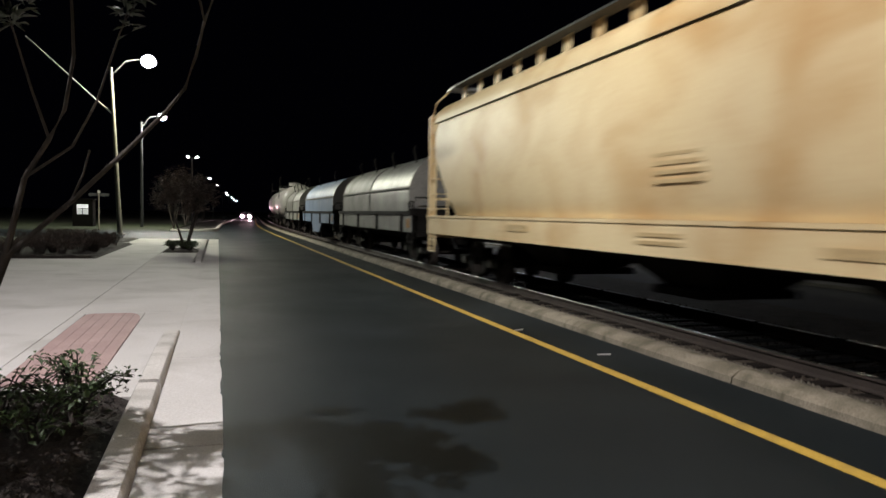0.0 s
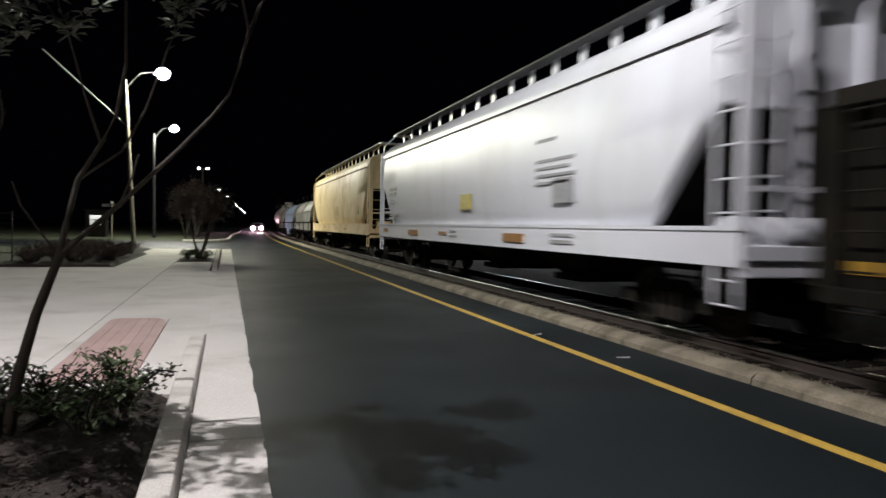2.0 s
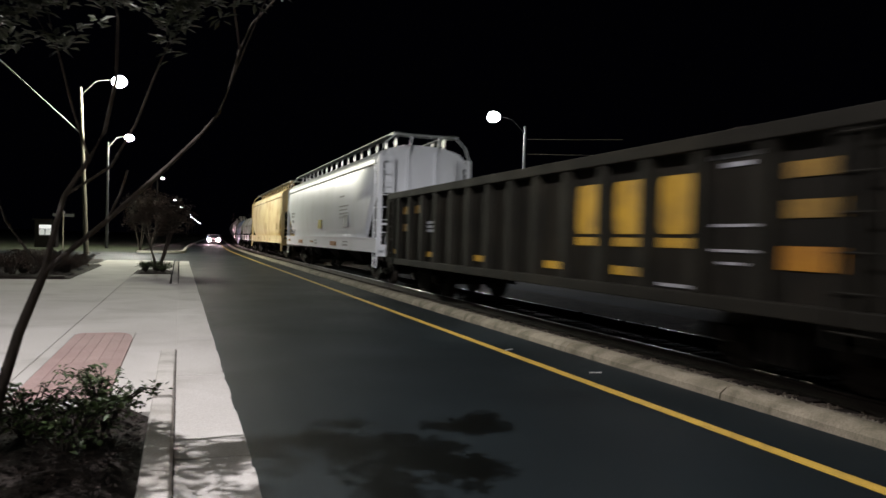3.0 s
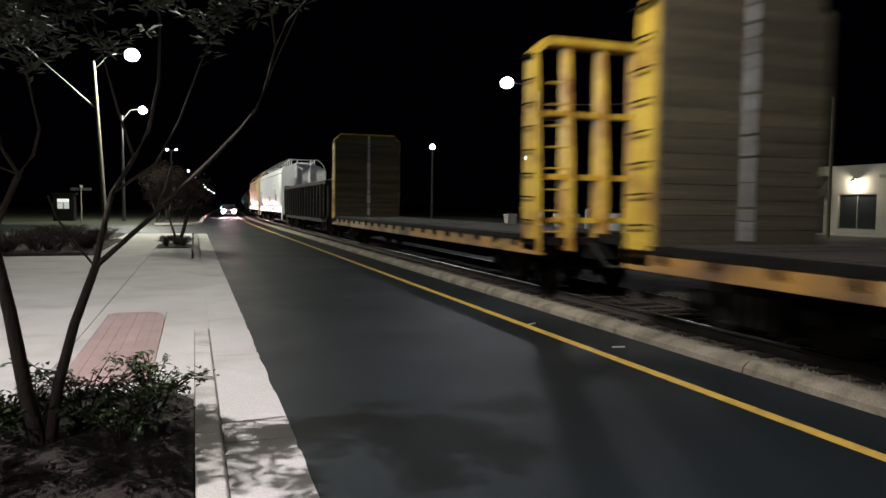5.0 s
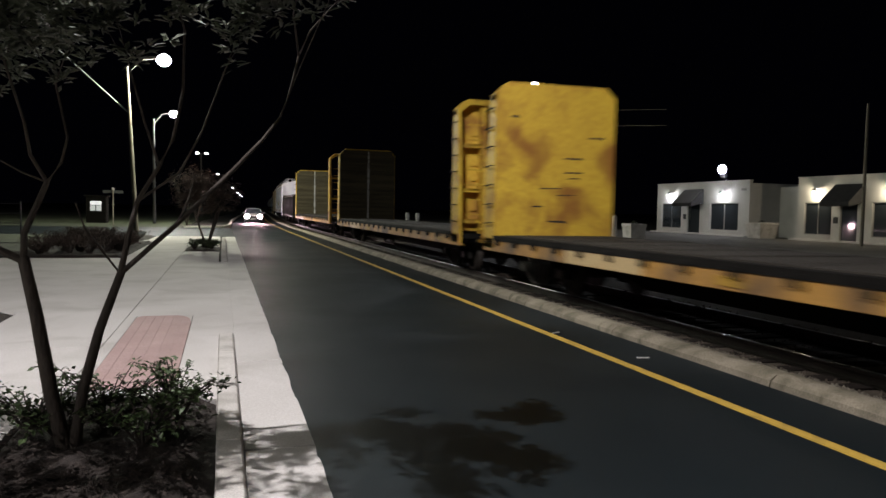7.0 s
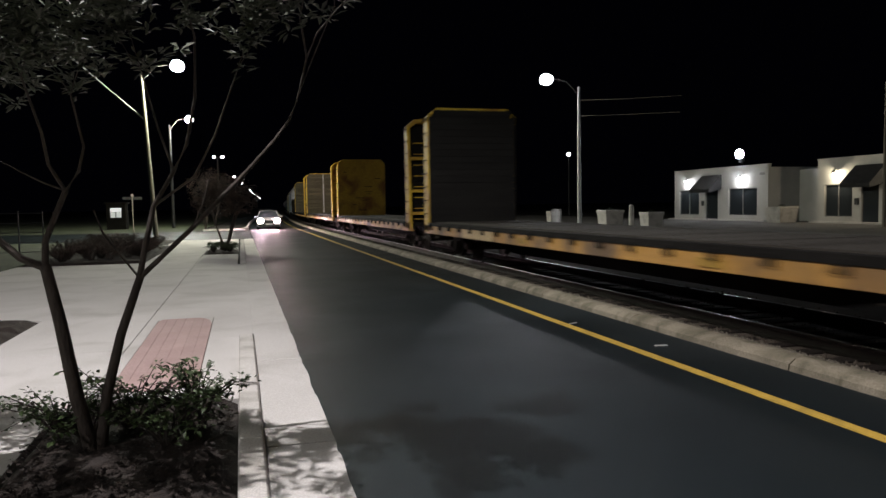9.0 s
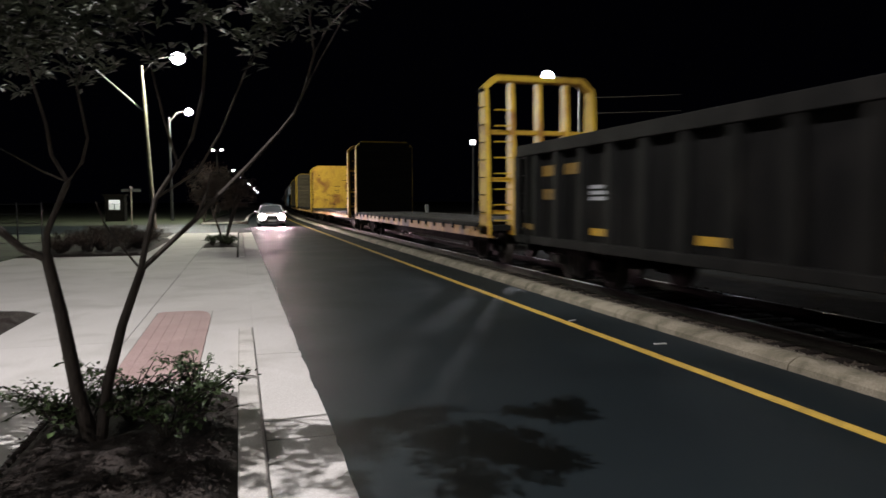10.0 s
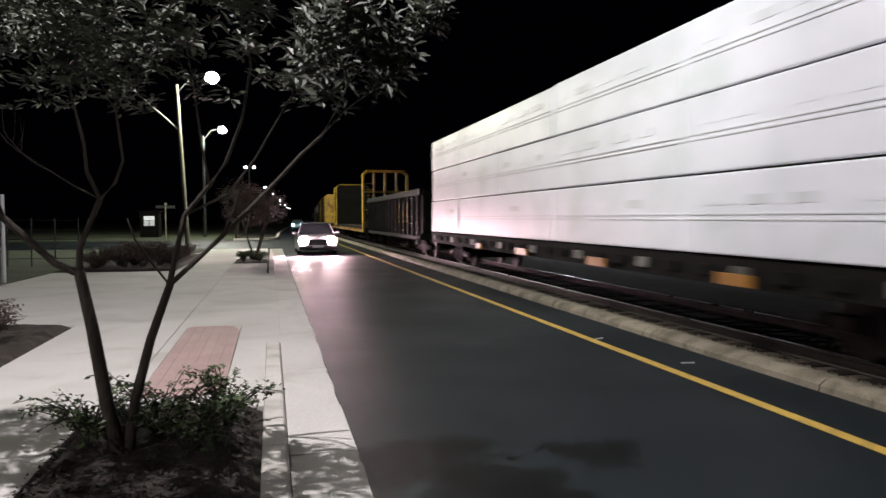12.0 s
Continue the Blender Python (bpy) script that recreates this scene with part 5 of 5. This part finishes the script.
def bough(pivot, limbs, clumps, floor, sway, seed):
    """A limb with its twigs and leaves, which the draught of the train bends about its foot. clumps: centre, radii, count."""
    rnd = random.Random(seed)
    foot = Vector(pivot)
    g, tips, spots = G(), [], []
    for path, r in limbs:
        path = [Vector(q) - foot for q in path]
        g.tube(path, [r * (1 - 0.6 * k / len(path)) for k in range(len(path))], 7)
        d = (path[-1] - path[-2]).normalized()
        for k in range(2):
            grow(g, tips, path[-1], (d + Vector((rnd.uniform(-0.7, 0.7), rnd.uniform(-0.9, 0.4), rnd.uniform(-0.1, 0.5)))).normalized(), r * 0.4, 0.32, 1, rnd, 0.6, 0.2)
    for centre, radii, count in clumps:
        for k in range(count):
            a, q, u = rnd.uniform(0, 6.28318), rnd.random() ** 0.42, rnd.uniform(-1, 1)
            c = math.sqrt(1 - u * u) * q
            p = Vector((centre[0] + radii[0] * c * math.cos(a), centre[1] + radii[1] * c * math.sin(a), centre[2] + radii[2] * u * q))
            if p.z > floor + 0.22 * noise.noise(p * 2.1) and noise.noise(p * 1.9) > -0.20 and noise.noise(p * 3.6 + Vector((7, 3, 1))) > -0.05:
                spots.append(p - foot)
    spots += [t + Vector((rnd.gauss(0, 0.03), rnd.gauss(0, 0.03), rnd.gauss(0, 0.03))) for t in tips if t.z + foot.z > floor]
    b = part("bough", g, M_BARK, tree, "thin bending bough")
    b.location = pivot
    plain_part("foliage", leaf_whorls(spots, rnd), M_LEAF, b, "whorls of narrow grey green leaves")
    BOUGHS.append((b, pivot, sway))


bough((-0.70, 0.10, 1.60), [([(-0.70, 0.10, 1.60), (-0.82, 0.0, 2.0), (-0.75, -0.1, 2.4)], 0.016), ([(-0.70, 0.10, 1.60), (-1.05, -0.1, 2.0), (-1.3, -0.2, 2.4)], 0.014)],
      [((-0.95, -0.25, 2.72), (0.75, 0.75, 0.52), 330), ((-0.9, 0.65, 2.75), (0.75, 0.6, 0.45), 240)], 2.16, (7, 9), 71)
bough((-0.11, 0.12, 1.73), [([(-0.11, 0.12, 1.73), (-0.20, 0.1, 1.90), (-0.22, 0.05, 2.10), (-0.3, -0.05, 2.45)], 0.014), ([(-0.11, 0.12, 1.73), (-0.02, 0.1, 1.86), (0.02, 0.08, 2.02), (-0.03, 0.0, 2.35)], 0.013), ([(-0.11, 0.12, 1.73), (-0.25, 0.1, 1.79), (-0.40, 0.06, 1.88)], 0.008)],
      [((-0.15, -0.30, 2.80), (0.62, 0.8, 0.58), 300)], 2.27, (8, 13), 72)
bough((0.43, 0.14, 1.62), [([(0.43, 0.14, 1.62), (0.57, 0.12, 1.86), (0.66, 0.10, 2.04), (0.73, 0.0, 2.35), (0.75, -0.2, 2.7)], 0.017), ([(0.57, 0.12, 1.86), (0.48, 0.1, 2.15), (0.40, 0.0, 2.5)], 0.010), ([(0.43, 0.14, 1.62), (0.70, 0.12, 1.82), (0.85, 0.05, 2.1), (1.0, -0.1, 2.5)], 0.010)],
      [((0.52, -0.65, 2.95), (0.68, 0.75, 0.52), 210), ((0.0, -0.95, 3.42), (1.1, 0.6, 0.35), 90)], 2.44, (9, 10), 73)
bough((1.24, 0.11, 2.06), [([(1.24, 0.11, 2.06), (1.36, 0.10, 2.22), (1.43, 0.05, 2.42), (1.48, 0.0, 2.64), (1.55, -0.06, 2.80), (1.68, -0.12, 2.95)], 0.0115), ([(1.48, 0.0, 2.64), (1.42, -0.25, 2.85), (1.45, -0.5, 3.05)], 0.008), ([(1.36, 0.10, 2.22), (1.48, -0.2, 2.55), (1.6, -0.6, 2.85)], 0.005)],
      [((1.28, -0.58, 3.10), (0.42, 0.66, 0.50), 190)], 2.60, (6, 29), 74)


for y, w, h in ((48.2, 0.75, 1.15), (39.8, 1.2, 1.25), (35.2, 0.95, 1.15)):
    planter(21.0, y, w, h, "square pale concrete planter on the pavement across the railway")
bollard = thing("bollard", "slim pale concrete bollard among the planters", "bollard", "", (21.0, 37.3, -0.02))
part("post", G().tube([(0, 0, 0), (0, 0, 1.5), (0, 0, 1.56)], [0.16, 0.14, 0.08], 12), M_KERB, bollard, smooth=True)
part("base", G().box(-0.24, -0.24, 0, 0.24, 0.24, 0.12), M_KERB, bollard, bevel=0.02)
planter(38.9, 46.3, 1.7, 1.2, "large square concrete planter before the set-back shop")


def shrub(x, y, w, h, n, material, label, seed, leaf=0.035, z=0.1, group="low shrubs"):
    ob = thing("shrub", label, "shrub", group, (x, y, z - 0.03))
    r = random.Random(seed)
    g, pts = G(), []
    for k in range(n):
        a, l = r.uniform(0, 6.28), r.uniform(0.45, 1.0)
        d = Vector((math.cos(a) * w * l, math.sin(a) * w * l, h * r.uniform(0.5, 1.0)))
        path = [Vector((d.x * 0.08, d.y * 0.08, 0)), Vector((d.x * 0.35, d.y * 0.35, d.z * 0.65)), Vector((d.x * 0.7, d.y * 0.7, d.z * 0.98)), Vector((d.x, d.y, d.z * r.uniform(0.75, 1.0)))]
        g.tube(path, [0.008, 0.006, 0.004, 0.002], 4)
        for q in range(17):
            u = r.uniform(0.25, 1.0) * 3
            i = min(int(u), 2)
            p = path[i].lerp(path[i + 1], u - i)
            pts.append(p + Vector((r.gauss(0, 0.022), r.gauss(0, 0.022), r.gauss(0, 0.022))))
    part("stem", g, M_BARK, ob)
    plain_part("foliage", leaf_mesh(pts, leaf, r, 0.5, 0.9), material, ob)
    return ob


for k, (x, y, w, h) in enumerate(((-0.98, 5.45, 0.46, 0.37), (-1.45, 5.6, 0.6, 0.40), (-1.95, 5.65, 0.42, 0.34), (-1.15, 5.1, 0.42, 0.32), (-1.7, 5.4, 0.5, 0.28), (-0.98, 5.75, 0.25, 0.42))):
    shrub(x, y, w * 1.22, h * 1.05, 19, M_SHRUB, "low arching shrub with small green leaves", 20 + k, 0.055)
rnd = random.Random(8)
for k in range(26):
    shrub(rnd.uniform(-6.8, -4.0), rnd.uniform(25.2, 34.4), 0.7, rnd.uniform(0.45, 0.7), 40, M_HEDGE, "low dark reddish shrub in a mulch bed", 60 + k, 0.06, 0.06, "hedge shrubs")
for k in range(6):
    shrub(rnd.uniform(-8, -5.2), rnd.uniform(37.2, 40.6), 0.6, 0.55, 40, M_HEDGE, "low dark shrub by the lamp post", 90 + k, 0.06, 0.05, "hedge shrubs")
for k, (x, y) in enumerate(((-1.65, 28.9), (-1.05, 28.6), (-1.35, 29.8))):
    shrub(x, y, 0.42, 0.4, 60, M_SHRUB, "round dark shrub under a street tree", 110 + k, 0.05, 0.05, "shrubs under the tree")
for k, (x, y) in enumerate(((-4.2, 10.4), (-4.6, 11.4), (-5.2, 10.0))):
    shrub(x, y, 0.5, 0.5, 50, M_HEDGE, "low dark shrub in a mulch bed", 120 + k, 0.05, 0.06)


def small_tree(x, y, h, w, seed, label, leaves=3600):
    ob = thing("street_tree", label, "tree", "street trees", (x, y, 0.0))
    r = random.Random(seed)
    g, tips = G(), []
    for k in range(4):
        a = r.uniform(0, 6.28)
        top = Vector((math.cos(a) * 0.16 * w, math.sin(a) * 0.16 * w, h * 0.42))
        g.tube([(0, 0, -0.02), top * 0.5, top], [0.05, 0.04, 0.03], 7)
        for j in range(2):
            grow(g, tips, top, Vector((math.cos(a + j) * 0.5, math.sin(a + j) * 0.5, 1)).normalized(), 0.025, h * 0.2, 2, r, 0.6, 0.15)
    part("trunk", g, M_BARK, ob)
    pts = []
    for k in range(leaves):
        a, q, u = r.uniform(0, 6.28318), r.random() ** 0.45, r.uniform(-1, 1)
        c = math.sqrt(1 - u * u) * q * w * 0.5
        p = Vector((c * math.cos(a), c * math.sin(a), h * (0.72 + 0.26 * u * q)))
        p += 0.16 * w * Vector(noise.noise_vector(p * 2.2))
        if noise.noise(p * (6.5 / w) + Vector((seed, 0, 0))) > -0.08:
            pts.append(p)
    plain_part("crown", leaf_mesh(pts, 0.10, r), M_HEDGE, ob)
    return ob


small_tree(-1.22, 29.3, 2.95, 2.5, 31, "small street tree with an airy dark crown", 12000)
for k, (x, y, h, w) in enumerate(((-3.4, 62, 5, 3.0), (-3.2, 78, 6, 3.6), (-3.6, 95, 6, 4), (-2.4, 120, 6, 4))):
    small_tree(x, y, h, w, 40 + k, "dark street tree in the distance", 3000)
# ---- the oncoming car ----
def wheel_part(parent, x, y):
    c = (x, y, 0.33)
    t = part("wheel", G().rings([[(x + dx, y + r * math.cos(6.28318 * k / 20), 0.33 + r * math.sin(6.28318 * k / 20)) for k in range(20)] for dx, r in ((-0.1, 0.30), (-0.09, 0.33), (0.09, 0.33), (0.1, 0.30))]), M_RUBBER, parent, "black tyre", smooth=True)
    part("rim", G().rings([[(x + dx, y + r * math.cos(6.28318 * k / 16), 0.33 + r * math.sin(6.28318 * k / 16)) for k in range(16)] for dx, r in ((-0.105, 0.21), (0.105, 0.21))]), M_CHROME, t)


def sedan(label, lit=True):
    car = thing("car", label, "car", "cars on the street")
    # nose at y = 0 and looking to -y, tail at y = 4.7
    def ring(y, w, z0, z1):
        return [(-w, y, z0 + 0.12), (-w * 0.96, y, z0), (w * 0.96, y, z0), (w, y, z0 + 0.12), (w, y, z1 - 0.16), (w * 0.93, y, z1 - 0.03), (w * 0.6, y, z1), (-w * 0.6, y, z1), (-w * 0.93, y, z1 - 0.03), (-w, y, z1 - 0.16)]
    secs = [(0.0, 0.70, 0.28, 0.72), (0.08, 0.82, 0.22, 0.78), (0.35, 0.89, 0.20, 0.86), (1.2, 0.91, 0.20, 0.96), (2.2, 0.92, 0.20, 0.98), (3.6, 0.92, 0.20, 1.0), (4.4, 0.88, 0.24, 1.02), (4.65, 0.80, 0.32, 0.95), (4.72, 0.70, 0.36, 0.85)]
    part("body", G().rings([ring(*s) for s in secs]), M_CAR_PAINT, car, smooth=True)
    cab = [[(-w, y, z0), (w, y, z0), (w * k, y2, z1), (-w * k, y2, z1)] for w, y, z0, k, y2, z1 in ((0.84, 1.2, 0.94, 0.72, 1.85, 1.42), (0.84, 1.25, 0.95, 0.74, 1.9, 1.44))]
    part("windscreen", G().rings(cab), M_GLASS, car, "dark windscreen")
    part("roof", G().rings([[(-0.62, 1.9, 1.40), (0.62, 1.9, 1.40), (0.6, 1.92, 1.45), (-0.6, 1.92, 1.45)], [(-0.66, 2.6, 1.42), (0.66, 2.6, 1.42), (0.6, 2.6, 1.48), (-0.6, 2.6, 1.48)], [(-0.64, 3.5, 1.38), (0.64, 3.5, 1.38), (0.56, 3.5, 1.44), (-0.56, 3.5, 1.44)]]), M_CAR_PAINT, car, smooth=True)
    g = G().rings([[(-0.82, 1.28, 0.97), (0.82, 1.28, 0.97), (0.82, 4.1, 0.98), (-0.82, 4.1, 0.98)], [(-0.64, 1.95, 1.41), (0.64, 1.95, 1.41), (0.62, 3.48, 1.40), (-0.62, 3.48, 1.40)]])
    part("cabin_glass", g, M_GLASS, car, "dark side and rear glass")
    for s in (-1, 1):
        part("pillar", G().tube([(s * 0.84, 1.22, 0.95), (s * 0.65, 1.9, 1.43)], 0.035, 6), M_CAR_PAINT, car)
        part("mirror", G().ball((s * 1.0, 1.55, 1.0), 0.11, 8, (1, 0.6, 0.7)), M_CAR_PAINT, car)
        if lit:
            # discs wider than the lamps themselves, to give the glare a shape
            part("headlight", G().rings([[(s * 0.62 + r * 1.1 * math.cos(6.28318 * k / 18), y, 0.67 + r * 0.9 * math.sin(6.28318 * k / 18)) for k in range(18)] for y, r in ((0.10, 0.215), (-0.01, 0.21), (-0.03, 0.14))]), G_HEAD, car, "oversized pinkish white headlight disc with its glare", smooth=True)
        part("tail_light", G().box(s * 0.6, 4.69, 0.72, s * 0.85, 4.74, 0.88), G_RED, car, "red tail light")
        for y in (0.85, 3.75):
            wheel_part(car, s * 0.8, y)
    part("grille", G().box(-0.42, -0.03, 0.46, 0.42, 0.02, 0.72), M_DARK_METAL, car, "dark grille", bevel=0.01)
    part("bumper", G().box(-0.84, -0.05, 0.26, 0.84, 0.1, 0.44), M_DARK_METAL, car, "dark lower bumper", bevel=0.03)
    part("plate", G().box(-0.26, -0.07, 0.36, 0.26, -0.05, 0.47), M_LETTER_W, car, "plain pale number plate bar")
    return car


car_near = sedan("pale silver sedan with its headlights on")
car_back = thing("car", "distant car with bluish headlights", "car", "cars on the street")
part("body", G().rings([[(-0.85, y, z0), (0.85, y, z0), (0.9, y, z1 * 0.8), (0.6, y, z1), (-0.6, y, z1), (-0.9, y, z1 * 0.8)] for y, z0, z1 in ((0, 0.3, 0.8), (1.0, 0.2, 0.95), (1.8, 0.2, 1.45), (3.4, 0.2, 1.45), (4.4, 0.3, 0.95))]), M_CAR_PAINT, car_back)
for s in (-1, 1):
    part("headlight", G().ball((s * 0.62, -0.02, 0.68), 0.2, 8), G_BLUE, car_back, "bluish headlight")
    part("wheel", G().tube([(s * 0.7, 0.9, 0.33), (s * 0.9, 0.9, 0.33)], 0.33, 14), M_RUBBER, car_back)
    part("wheel", G().tube([(s * 0.7, 3.4, 0.33), (s * 0.9, 3.4, 0.33)], 0.33, 14), M_RUBBER, car_back)


# ---- what moves ----
def motions():
    times = [0.5 * k for k in range(25)]
    for car, centre in TRAIN:
        rows = []
        for t in times:
            y = centre + SPEED * t
            rows.append((t, pose(TX + bend(y), y, 0, 0, 0, heading(y))))
        walk(car, rows)
    # the tree stands almost still until the tall lumber car drives the air before it
    gusts = ((0, 0.0), (1.5, 0.04), (3, -0.03), (5, 0.03), (7, -0.03), (8.5, 0.02), (9.5, 0.06), (10, 0.30), (10.5, 0.62), (11, 0.72), (11.5, 0.86), (12, 1.0))
    for b, at, (over, forward) in BOUGHS:
        walk(b, [(t, pose(*at, forward * f, over * f, 0)) for t, f in gusts])
    walk(car_near, [(t, pose(1.45 + bend(y) + 1.1 * max(0.0, min(1.0, (y - 62) / 25.0, (160 - y) / 50.0)), y, 0, 0, 0, heading(y))) for t, y in [(t, 33.0 + 8.4 * (12 - t)) for t in times]])
    walk(car_back, [(t, pose(1.6 + bend(y), y, 0, 0, 0, heading(y))) for t, y in [(t, 112.0 + 8.4 * (12 - t)) for t in times]])


motions()
